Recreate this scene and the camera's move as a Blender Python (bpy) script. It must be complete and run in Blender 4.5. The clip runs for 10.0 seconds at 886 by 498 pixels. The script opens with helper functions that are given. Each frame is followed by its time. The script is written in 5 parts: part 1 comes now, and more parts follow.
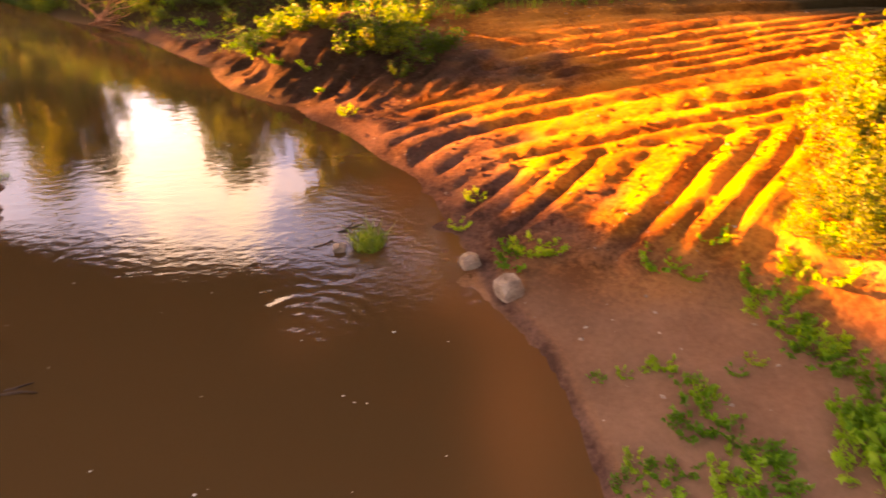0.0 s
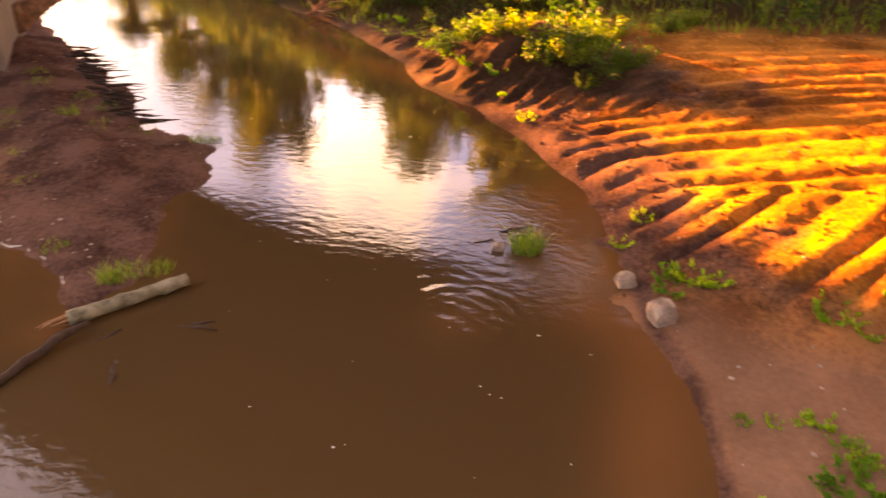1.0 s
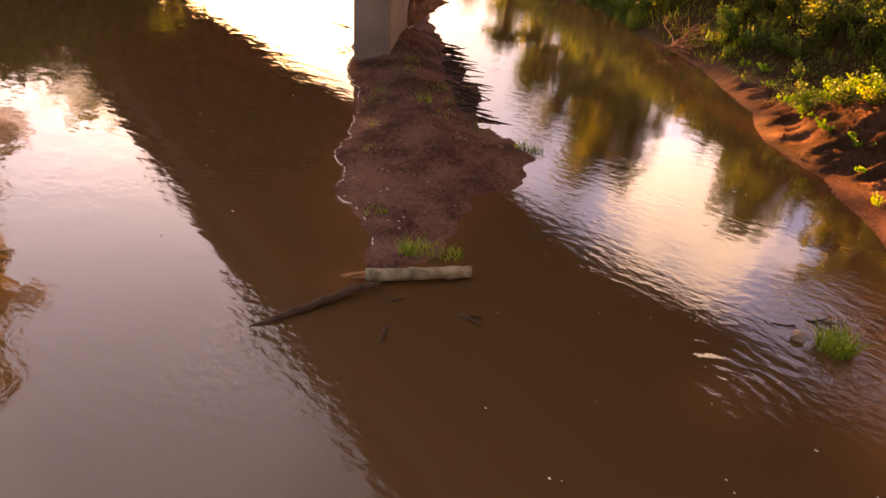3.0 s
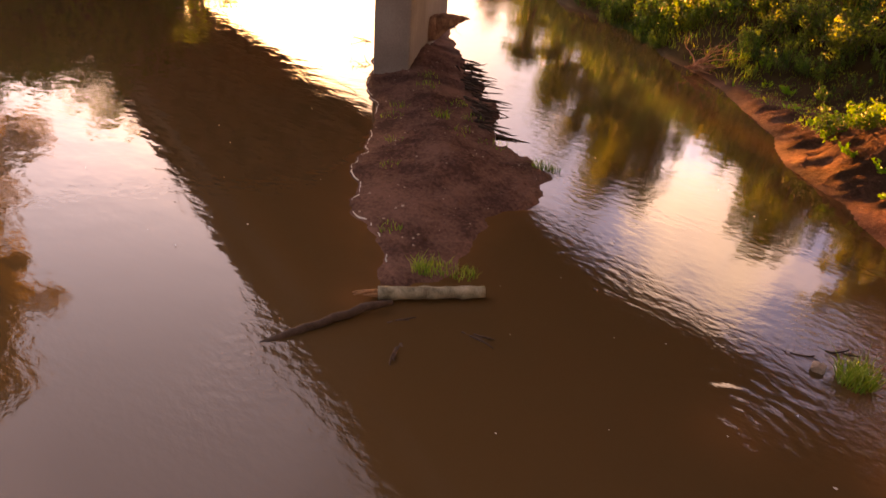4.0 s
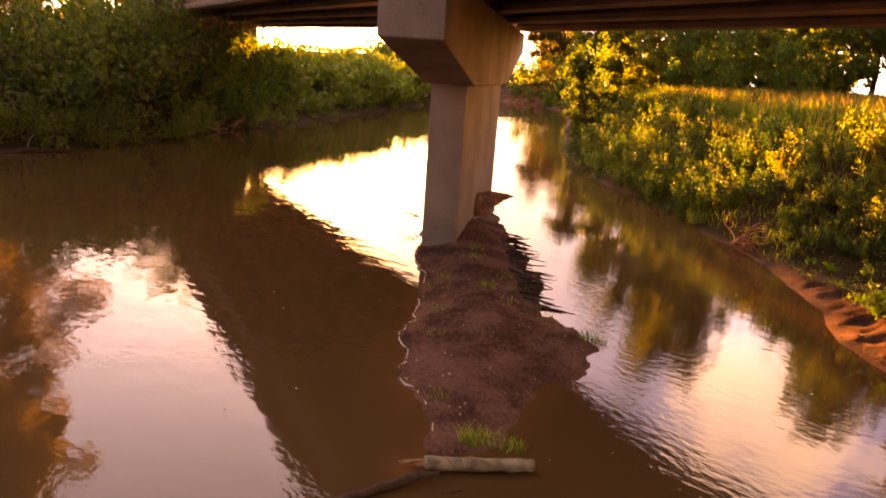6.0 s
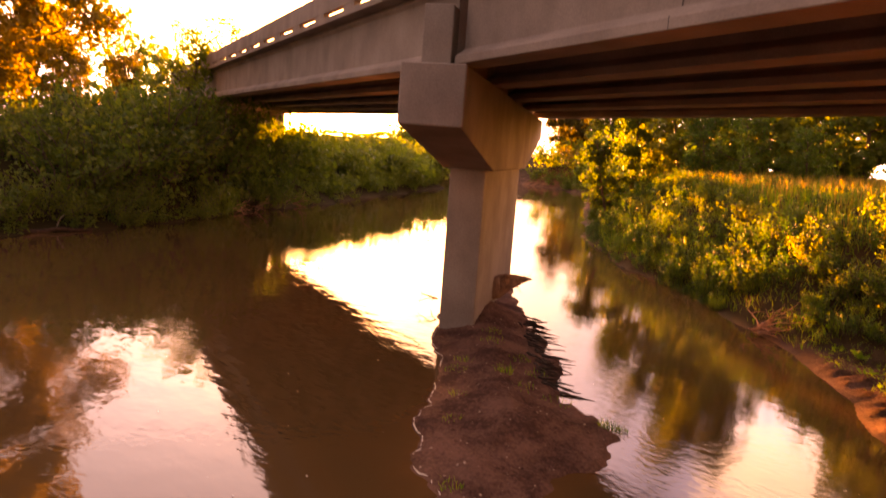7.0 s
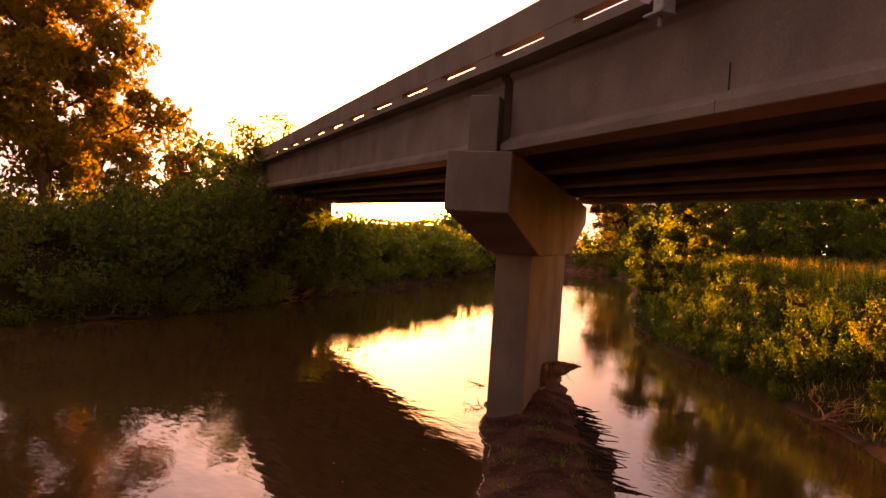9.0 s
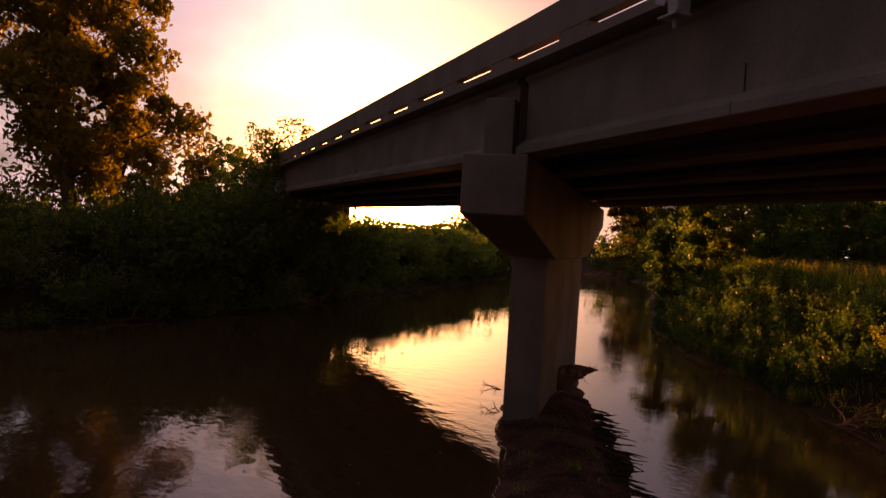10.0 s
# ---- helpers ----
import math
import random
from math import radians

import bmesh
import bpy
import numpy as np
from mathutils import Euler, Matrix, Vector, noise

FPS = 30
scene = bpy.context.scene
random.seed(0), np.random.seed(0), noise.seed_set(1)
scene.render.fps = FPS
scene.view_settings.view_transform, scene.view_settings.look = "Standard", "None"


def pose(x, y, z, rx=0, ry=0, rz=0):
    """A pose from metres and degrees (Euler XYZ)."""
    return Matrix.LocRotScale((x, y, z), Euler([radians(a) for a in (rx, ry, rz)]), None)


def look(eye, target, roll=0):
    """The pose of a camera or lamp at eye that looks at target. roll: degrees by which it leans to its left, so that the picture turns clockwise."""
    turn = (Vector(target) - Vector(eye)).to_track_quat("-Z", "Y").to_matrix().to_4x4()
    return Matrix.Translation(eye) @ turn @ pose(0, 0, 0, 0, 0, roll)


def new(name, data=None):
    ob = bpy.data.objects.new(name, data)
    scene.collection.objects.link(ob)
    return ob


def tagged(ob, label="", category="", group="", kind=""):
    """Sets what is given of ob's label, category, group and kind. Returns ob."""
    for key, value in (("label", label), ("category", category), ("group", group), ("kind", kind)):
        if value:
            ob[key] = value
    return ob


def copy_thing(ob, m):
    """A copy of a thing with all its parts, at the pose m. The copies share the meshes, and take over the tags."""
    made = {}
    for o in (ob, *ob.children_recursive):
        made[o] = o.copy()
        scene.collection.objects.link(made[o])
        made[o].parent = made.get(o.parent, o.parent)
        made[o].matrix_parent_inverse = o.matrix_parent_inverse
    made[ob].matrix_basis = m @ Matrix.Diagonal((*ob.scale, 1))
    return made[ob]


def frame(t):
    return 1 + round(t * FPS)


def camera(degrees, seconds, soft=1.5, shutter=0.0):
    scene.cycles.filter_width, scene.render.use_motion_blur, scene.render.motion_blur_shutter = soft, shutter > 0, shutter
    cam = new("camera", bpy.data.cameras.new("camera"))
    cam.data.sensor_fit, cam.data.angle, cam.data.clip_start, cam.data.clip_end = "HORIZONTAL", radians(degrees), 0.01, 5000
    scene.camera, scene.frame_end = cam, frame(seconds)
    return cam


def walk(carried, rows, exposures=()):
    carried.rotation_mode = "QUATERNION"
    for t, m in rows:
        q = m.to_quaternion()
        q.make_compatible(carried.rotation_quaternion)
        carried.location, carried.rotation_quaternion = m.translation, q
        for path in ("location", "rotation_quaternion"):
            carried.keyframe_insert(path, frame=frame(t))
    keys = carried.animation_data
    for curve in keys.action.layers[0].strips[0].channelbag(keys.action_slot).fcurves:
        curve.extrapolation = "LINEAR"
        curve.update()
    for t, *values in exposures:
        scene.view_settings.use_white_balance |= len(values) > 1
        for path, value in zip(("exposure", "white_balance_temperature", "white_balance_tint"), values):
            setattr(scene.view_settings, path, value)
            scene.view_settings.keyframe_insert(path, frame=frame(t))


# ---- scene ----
# ---- the camera ----
cam = camera(65.0, 10.0, soft=1.5, shutter=0.5)
PATH = [
    (0.0, pose(-0.000, 0.000, 5.000, 59.15, 0.18, -0.11)),
    (0.5, pose(-0.039, -0.132, 5.007, 59.49, -0.46, 7.84)),
    (1.0, pose(0.013, -0.220, 5.017, 59.81, -1.06, 15.52)),
    (1.5, pose(0.093, -0.213, 5.009, 60.12, -1.68, 24.86)),
    (2.0, pose(0.127, -0.152, 4.994, 60.27, -2.39, 34.12)),
    (2.5, pose(0.160, -0.087, 4.980, 60.43, -3.12, 42.09)),
    (2.7, pose(0.145, -0.070, 4.987, 60.45, -3.26, 43.51)),
    (3.8, pose(0.062, 0.021, 5.028, 61.20, -4.02, 45.97)),
    (4.0, pose(0.047, 0.038, 5.036, 61.56, -4.16, 46.41)),
    (4.5, pose(0.046, -0.047, 5.058, 64.82, -4.00, 47.11)),
    (5.0, pose(0.033, -0.159, 5.065, 68.48, -4.15, 48.04)),
    (5.5, pose(0.075, -0.212, 5.035, 71.97, -3.97, 48.97)),
    (5.7, pose(0.077, -0.198, 5.046, 73.37, -4.01, 49.32)),
    (6.8, pose(0.085, -0.125, 5.103, 80.21, -4.22, 51.27)),
    (7.0, pose(0.087, -0.112, 5.114, 81.76, -4.26, 51.56)),
    (7.5, pose(0.047, -0.113, 5.098, 85.50, -4.00, 52.44)),
    (8.0, pose(0.006, -0.139, 5.094, 88.52, -3.82, 53.29)),
    (8.5, pose(-0.013, -0.150, 5.075, 88.57, -3.72, 54.22)),
    (9.0, pose(0.021, -0.144, 5.063, 88.69, -3.70, 55.13)),
    (9.5, pose(0.057, -0.127, 5.057, 88.75, -3.64, 56.00)),
    (10.0, pose(0.080, -0.130, 5.050, 88.90, -3.62, 56.58)),
]
EXPOSURES = [(0.0, 3.18, 8550, 27), (1.5, 3.3, 8400, 29), (2.5, 2.9, 8200, 30), (4.0, 2.5, 8400, 32), (5.5, 2.57, 9700, 41), (7.0, 2.58, 11900, 55), (8.0, 2.07, 12500, 62), (9.0, 1.32, 11600, 58), (9.5, 0.8, 10400, 54), (10.0, -0.4, 7700, 43)]
walk(cam, PATH, EXPOSURES)

# ---- light ----
SUN_AZIMUTH, SUN_ELEVATION = 60.5, 3.7  # degrees, azimuth counted from +y towards -x
world = bpy.data.worlds.new("evening_sky")
scene.world = world
world.use_nodes = True
wn, wl = world.node_tree.nodes, world.node_tree.links
wn.clear()
w_out = wn.new("ShaderNodeOutputWorld")
w_bg = wn.new("ShaderNodeBackground")
w_bg.inputs["Strength"].default_value = 0.10
w_sky = wn.new("ShaderNodeTexSky")
w_sky.sky_type = "NISHITA"
w_sky.sun_disc = False
w_sky.sun_elevation = radians(SUN_ELEVATION)
w_sky.sun_rotation = radians(SUN_AZIMUTH)
w_sky.air_density, w_sky.dust_density, w_sky.ozone_density = 1.0, 4.0, 1.5
# soft evening clouds over the clear sky
w_tc = wn.new("ShaderNodeTexCoord")
w_map = wn.new("ShaderNodeMapping")
w_map.inputs["Scale"].default_value = (1.0, 1.0, 2.6)
w_noise = wn.new("ShaderNodeTexNoise")
w_noise.inputs["Scale"].default_value = 2.3
w_noise.inputs["Detail"].default_value = 5.0
w_ramp = wn.new("ShaderNodeValToRGB")
w_ramp.color_ramp.elements[0].position, w_ramp.color_ramp.elements[1].position = 0.50, 0.62
w_ramp.color_ramp.elements[1].color = (0.8, 0.8, 0.8, 1)
w_mix = wn.new("ShaderNodeMixRGB")


def sky_way(azimuth, elevation):
    a, e = radians(azimuth), radians(elevation)
    return -math.sin(a) * math.cos(e), math.cos(a) * math.cos(e), math.sin(e)


def sky_lobe(azimuth, elevation, wide, core, rough=0.0):
    """1 within core degrees of a point of the sky, 0 past wide degrees, with a billowing edge."""
    dot, span = wn.new("ShaderNodeVectorMath"), wn.new("ShaderNodeMapRange")
    dot.operation = "DOT_PRODUCT"
    dot.inputs[1].default_value = sky_way(azimuth, elevation)
    wl.new(w_tc.outputs["Generated"], dot.inputs[0])
    span.interpolation_type = "SMOOTHSTEP"
    span.inputs["From Min"].default_value, span.inputs["From Max"].default_value = math.cos(radians(wide)), math.cos(radians(core))
    puff, add = wn.new("ShaderNodeTexNoise"), wn.new("ShaderNodeMath")
    puff.inputs["Scale"].default_value, puff.inputs["Detail"].default_value = 13.0, 3.0
    wl.new(w_tc.outputs["Generated"], puff.inputs["Vector"])
    add.operation = "MULTIPLY_ADD"
    add.inputs[1].default_value = rough
    less = wn.new("ShaderNodeMath")
    less.operation = "SUBTRACT"
    less.inputs[1].default_value = 0.5
    wl.new(puff.outputs["Fac"], less.inputs[0])
    wl.new(less.outputs[0], add.inputs[0])
    wl.new(dot.outputs["Value"], add.inputs[2])
    wl.new(add.outputs[0], span.inputs["Value"])
    return span.outputs[0]


wl.new(w_tc.outputs["Generated"], w_map.inputs["Vector"])
wl.new(w_map.outputs["Vector"], w_noise.inputs["Vector"])
wl.new(w_noise.outputs["Fac"], w_ramp.inputs["Fac"])
w_clear = wn.new("ShaderNodeMath")
w_clear.operation = "MULTIPLY_ADD"
w_clear.inputs[1].default_value = -0.8
w_clear.inputs[2].default_value = 0.8
wl.new(sky_lobe(17, 24, 24, 12), w_clear.inputs[0])
w_cover = wn.new("ShaderNodeMath")
w_cover.operation = "MULTIPLY"
wl.new(w_ramp.outputs["Color"], w_cover.inputs[0])
wl.new(w_clear.outputs[0], w_cover.inputs[1])
wl.new(w_cover.outputs[0], w_mix.inputs["Fac"])
wl.new(w_sky.outputs["Color"], w_mix.inputs["Color1"])
w_lit, w_tint = wn.new("ShaderNodeMapRange"), wn.new("ShaderNodeMixRGB")
w_lit.inputs["From Min"].default_value, w_lit.inputs["From Max"].default_value = -0.3, 0.8
w_tint.inputs["Color1"].default_value, w_tint.inputs["Color2"].default_value = (3.5, 3.1, 3.4, 1), (11, 8.6, 8.2, 1)
# haze that glows towards the low sun
w_sun = wn.new("ShaderNodeVectorMath")
w_sun.operation = "DOT_PRODUCT"
w_sun.inputs[1].default_value = (-math.sin(radians(SUN_AZIMUTH)) * math.cos(radians(SUN_ELEVATION)), math.cos(radians(SUN_AZIMUTH)) * math.cos(radians(SUN_ELEVATION)), math.sin(radians(SUN_ELEVATION)))
wl.new(w_tc.outputs["Generated"], w_sun.inputs[0])
w_floor = wn.new("ShaderNodeMath")
w_floor.operation = "MAXIMUM"
w_floor.inputs[1].default_value = 0.0
wl.new(w_sun.outputs["Value"], w_floor.inputs[0])
wl.new(w_sun.outputs["Value"], w_lit.inputs["Value"])
wl.new(w_lit.outputs[0], w_tint.inputs["Fac"])
wl.new(w_tint.outputs["Color"], w_mix.inputs["Color2"])
last = w_mix.outputs["Color"]
# sun glow put low in the sky, haze, and peach-lit evening cumulus over the woods
for lobe_az, lobe_el, wide, core, cover, glow, billow in ((62.0, 0.5, 11.0, 2.0, 0.95, (75, 24, 3.0, 1), 0.001), (60.0, 1.6, 4.5, 0.8, 0.95, (260, 150, 40, 1), 0.0), (20.0, 2.0, 16.0, 6.0, 0.75, (20, 17, 15, 1), 0.004), (78.0, 36.0, 30.0, 12.0, 0.85, (4.7, 4.7, 5.9, 1), 0.012), (14.0, 30.0, 34.0, 8.0, 0.65, (4.7, 4.8, 7.6, 1), 0.012), (24.0, 16.5, 5.0, 1.0, 0.9, (16, 14, 14, 1), 0.012), (21.8, 24.5, 6.5, 2.5, 0.9, (14, 10.6, 7.8, 1), 0.012), (25.0, 21.0, 4.0, 1.0, 0.7, (16, 12, 8.5, 1), 0.012), (18.5, 23.0, 4.2, 1.2, 0.8, (13.5, 10.2, 7.4, 1), 0.012), (11.5, 20.0, 3.0, 0.5, 0.6, (15, 11, 8.5, 1), 0.012), (13.0, 25.5, 3.6, 0.8, 0.5, (13, 10, 9, 1), 0.012)):
    w_cloud, w_part = wn.new("ShaderNodeMixRGB"), wn.new("ShaderNodeMath")
    w_part.operation = "MULTIPLY"
    w_part.inputs[1].default_value = cover
    wl.new(sky_lobe(lobe_az, lobe_el, wide, core, billow), w_part.inputs[0])
    w_cloud.inputs["Color2"].default_value = glow
    wl.new(w_part.outputs[0], w_cloud.inputs["Fac"])
    wl.new(last, w_cloud.inputs["Color1"])
    last = w_cloud.outputs["Color"]
for power, tint in ((9.0, (9.5, 8.0, 7.6, 1)), (60.0, (100.0, 52.0, 13.0, 1))):
    w_pow, w_add = wn.new("ShaderNodeMath"), wn.new("ShaderNodeMixRGB")
    w_pow.operation = "POWER"
    w_pow.inputs[1].default_value = power
    wl.new(w_floor.outputs[0], w_pow.inputs[0])
    w_add.blend_type = "ADD"
    w_add.inputs["Color2"].default_value = tint
    wl.new(w_pow.outputs[0], w_add.inputs["Fac"])
    wl.new(last, w_add.inputs["Color1"])
    last = w_add.outputs["Color"]
wl.new(last, w_bg.inputs["Color"])
wl.new(w_bg.outputs["Background"], w_out.inputs["Surface"])

sun_data = bpy.data.lights.new("sun", "SUN")
sun_data.energy, sun_data.angle, sun_data.color = 15.0, radians(0.6), (1.0, 0.39, 0.085)
sun_way = Vector((-math.sin(radians(SUN_AZIMUTH)) * math.cos(radians(SUN_ELEVATION)), math.cos(radians(SUN_AZIMUTH)) * math.cos(radians(SUN_ELEVATION)), math.sin(radians(SUN_ELEVATION))))
sun = new("sun", sun_data)
sun.matrix_world = look(sun_way * 200, (0, 0, 0))


# ---- materials ----
def material(name, colours, scale=4.0, rough=0.8, bump=0.3, fine=40.0, detail=6.0, leaf=0.0, by_object=False, by_island=False, streaks=0.0, bump_size=0.02):
    """Two scales of noise blend three colours; leaf: share of light let through; streaks: runs of dirt down a face."""
    m = bpy.data.materials.new(name)
    m.use_nodes = True
    n, l = m.node_tree.nodes, m.node_tree.links
    n.clear()
    out, bsdf = n.new("ShaderNodeOutputMaterial"), n.new("ShaderNodeBsdfPrincipled")
    geo = n.new("ShaderNodeNewGeometry")
    big, small = n.new("ShaderNodeTexNoise"), n.new("ShaderNodeTexNoise")
    big.inputs["Scale"].default_value, big.inputs["Detail"].default_value = scale, detail
    small.inputs["Scale"].default_value, small.inputs["Detail"].default_value = fine, 4.0
    l.new(geo.outputs["Position"], big.inputs["Vector"])
    l.new(geo.outputs["Position"], small.inputs["Vector"])
    ramp = n.new("ShaderNodeValToRGB")
    ramp.color_ramp.elements[0].position, ramp.color_ramp.elements[1].position = 0.3, 0.72
    ramp.color_ramp.elements[0].color = (*colours[0], 1)
    ramp.color_ramp.elements[1].color = (*colours[-1], 1)
    if len(colours) > 2:
        ramp.color_ramp.elements.new(0.52).color = (*colours[1], 1)
    add = n.new("ShaderNodeMath")
    add.operation = "MULTIPLY_ADD"
    add.inputs[1].default_value = 0.45
    l.new(small.outputs["Fac"], add.inputs[0])
    sub = n.new("ShaderNodeMath")
    sub.operation = "SUBTRACT"
    sub.inputs[1].default_value = 0.225
    source = big.outputs["Fac"]
    if by_object or by_island:
        info = n.new("ShaderNodeObjectInfo") if by_object else geo
        blend = n.new("ShaderNodeMath")
        blend.operation = "MULTIPLY_ADD"
        blend.inputs[1].default_value = 0.6
        l.new(info.outputs["Random" if by_object else "Random Per Island"], blend.inputs[0])
        half = n.new("ShaderNodeMath")
        half.operation = "MULTIPLY"
        half.inputs[1].default_value = 0.45
        l.new(big.outputs["Fac"], half.inputs[0])
        l.new(half.outputs[0], blend.inputs[2])
        source = blend.outputs[0]
    l.new(source, sub.inputs[0])
    l.new(sub.outputs[0], add.inputs[2])
    l.new(add.outputs[0], ramp.inputs["Fac"])
    colour = ramp.outputs["Color"]
    if streaks:
        squeeze, run = n.new("ShaderNodeMapping"), n.new("ShaderNodeTexNoise")
        squeeze.inputs["Scale"].default_value = (0.5, 0.5, 0.1)
        run.inputs["Scale"].default_value, run.inputs["Detail"].default_value = 1.6, 5.0
        l.new(geo.outputs["Position"], squeeze.inputs["Vector"])
        l.new(squeeze.outputs["Vector"], run.inputs["Vector"])
        dark = n.new("ShaderNodeMapRange")
        dark.inputs["From Min"].default_value, dark.inputs["From Max"].default_value = 0.45, 0.75
        dark.inputs["To Min"].default_value, dark.inputs["To Max"].default_value = 0.0, streaks
        l.new(run.outputs["Fac"], dark.inputs["Value"])
        stain = n.new("ShaderNodeMixRGB")
        stain.inputs["Color2"].default_value = (0.09, 0.065, 0.045, 1)
        l.new(dark.outputs[0], stain.inputs["Fac"])
        l.new(colour, stain.inputs["Color1"])
        colour = stain.outputs["Color"]
    l.new(colour, bsdf.inputs["Base Color"])
    bsdf.inputs["Roughness"].default_value = rough
    bsdf.inputs["Specular IOR Level"].default_value = 0.3
    if bump:
        b = n.new("ShaderNodeBump")
        b.inputs["Strength"].default_value, b.inputs["Distance"].default_value = bump, bump_size
        l.new(add.outputs[0], b.inputs["Height"])
        l.new(b.outputs["Normal"], bsdf.inputs["Normal"])
    surface = bsdf.outputs["BSDF"]
    if leaf:
        thin, mix = n.new("ShaderNodeBsdfTranslucent"), n.new("ShaderNodeMixShader")
        warm = n.new("ShaderNodeMixRGB")
        warm.blend_type = "MULTIPLY"
        warm.inputs["Fac"].default_value = 1.0
        warm.inputs["Color2"].default_value = (2.05, 2.2, 0.7, 1)
        l.new(colour, warm.inputs["Color1"])
        l.new(warm.outputs["Color"], thin.inputs["Color"])
        mix.inputs["Fac"].default_value = leaf
        l.new(surface, mix.inputs[1])
        l.new(thin.outputs["BSDF"], mix.inputs[2])
        surface = mix.outputs["Shader"]
    l.new(surface, out.inputs["Surface"])
    return m


CONCRETE = material("concrete", [(0.19, 0.157, 0.14), (0.25, 0.21, 0.185), (0.305, 0.26, 0.23)], 0.7, 0.85, 0.15, 24, streaks=0.3, bump_size=0.006)
ASPHALT = material("asphalt", [(0.04, 0.04, 0.04), (0.06, 0.06, 0.06)], 3, 0.9)
BARK = material("bark", [(0.05, 0.035, 0.025), (0.11, 0.08, 0.055), (0.16, 0.12, 0.09)], 9, 0.9, 0.6, 60)
PALE_WOOD = material("weathered_wood", [(0.09, 0.075, 0.045), (0.21, 0.185, 0.125), (0.31, 0.275, 0.2)], 7, 0.8, 0.5, 70)
SPLIT_WOOD = material("splintered_wood", [(0.20, 0.09, 0.04), (0.36, 0.19, 0.09)], 12, 0.8, 0.5, 60)
WET_WOOD = material("wet_dark_wood", [(0.03, 0.018, 0.012), (0.07, 0.042, 0.03)], 8, 0.9, 0.5, 50)
STONE = material("stone", [(0.17, 0.115, 0.085), (0.31, 0.23, 0.18), (0.42, 0.33, 0.26)], 6, 0.75, 0.4, 45)
METAL = material("galvanised_metal", [(0.30, 0.30, 0.32), (0.45, 0.45, 0.47)], 8, 0.45, 0.1)
LEAF_WEED = material("weed_leaf", [(0.024, 0.066, 0.012), (0.055, 0.12, 0.018), (0.105, 0.165, 0.025)], 1.2, 0.6, 0, 8, leaf=0.32, by_object=True)
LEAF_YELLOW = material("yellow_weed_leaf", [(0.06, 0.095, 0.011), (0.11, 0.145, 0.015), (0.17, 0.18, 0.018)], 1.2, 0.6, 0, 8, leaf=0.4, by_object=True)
LEAF_TREE = material("tree_leaf", [(0.05, 0.084, 0.016), (0.09, 0.135, 0.022), (0.14, 0.165, 0.028)], 0.9, 0.6, 0, 6, leaf=0.38, by_object=True)
LEAF_DARK = material("shrub_leaf", [(0.037, 0.068, 0.018), (0.066, 0.11, 0.026), (0.115, 0.142, 0.03)], 0.9, 0.6, 0, 6, leaf=0.45, by_object=True)
GRASS = material("grass_blade", [(0.06, 0.14, 0.014), (0.115, 0.21, 0.022), (0.2, 0.22, 0.035)], 0.35, 0.6, 0, 3, leaf=0.5, by_island=True)
GRASS_DRY = material("seeding_grass", [(0.14, 0.13, 0.03), (0.24, 0.17, 0.05), (0.30, 0.20, 0.07)], 0.5, 0.7, 0, 3, leaf=0.45, by_island=True)
LEAF_GOLD = material("golden_leaf", [(0.055, 0.05, 0.009), (0.1, 0.085, 0.012), (0.15, 0.115, 0.017)], 0.9, 0.6, 0, 6, leaf=0.38, by_object=True)
LEAF_FRESH = material("fresh_leaf", [(0.075, 0.18, 0.01), (0.14, 0.29, 0.015), (0.23, 0.36, 0.025)], 1.2, 0.55, 0, 8, leaf=0.45, by_object=True)
LEAF_LIME = material("lime_leaf", [(0.04, 0.085, 0.008), (0.08, 0.135, 0.012), (0.14, 0.175, 0.017)], 1.2, 0.55, 0, 8, leaf=0.35, by_object=True)
TUFT = material("fresh_grass", [(0.10, 0.19, 0.02), (0.18, 0.28, 0.03), (0.26, 0.30, 0.06)], 3, 0.55, 0, 9, leaf=0.3, by_island=True)
DEAD_WOOD = material("dead_wood", [(0.22, 0.11, 0.07), (0.38, 0.21, 0.14), (0.48, 0.31, 0.22)], 8, 0.8, 0.3, 50)
LILAC = material("faded_lilac_sheet", [(0.42, 0.38, 0.48), (0.52, 0.47, 0.58)], 6, 0.5, 0.05)
ROOT_EARTH = material("root_earth", [(0.13, 0.07, 0.05), (0.24, 0.14, 0.095), (0.32, 0.2, 0.14)], 5, 0.9, 0.8, 30, bump_size=0.05)
FOAM = material("foam", [(0.5, 0.47, 0.42), (0.7, 0.66, 0.6)], 20, 0.6, 0)
STEM = material("plant_stem", [(0.06, 0.06, 0.02), (0.12, 0.10, 0.04)], 5, 0.7, 0)


# ---- numpy helpers ----
def lattice(x, y, scale, seed):
    """Smooth value noise in -1..1."""
    x, y = np.asarray(x) / scale, np.asarray(y) / scale
    xi, yi = np.floor(x).astype(np.int64), np.floor(y).astype(np.int64)
    fx, fy = x - xi, y - yi
    fx, fy = fx * fx * (3 - 2 * fx), fy * fy * (3 - 2 * fy)

    def corner(a, b):
        k = (a * 374761393 + b * 668265263 + seed * 974634777) & 0xFFFFFFFF
        k = ((k ^ (k >> 13)) * 1274126177) & 0xFFFFFFFF
        return ((k ^ (k >> 16)) & 0xFFFF) / 32767.5 - 1

    top = corner(xi, yi) * (1 - fx) + corner(xi + 1, yi) * fx
    low = corner(xi, yi + 1) * (1 - fx) + corner(xi + 1, yi + 1) * fx
    return top * (1 - fy) + low * fy


def ease(v, a, b):
    t = np.clip((np.asarray(v, float) - a) / (b - a), 0, 1)
    return t * t * (3 - 2 * t)


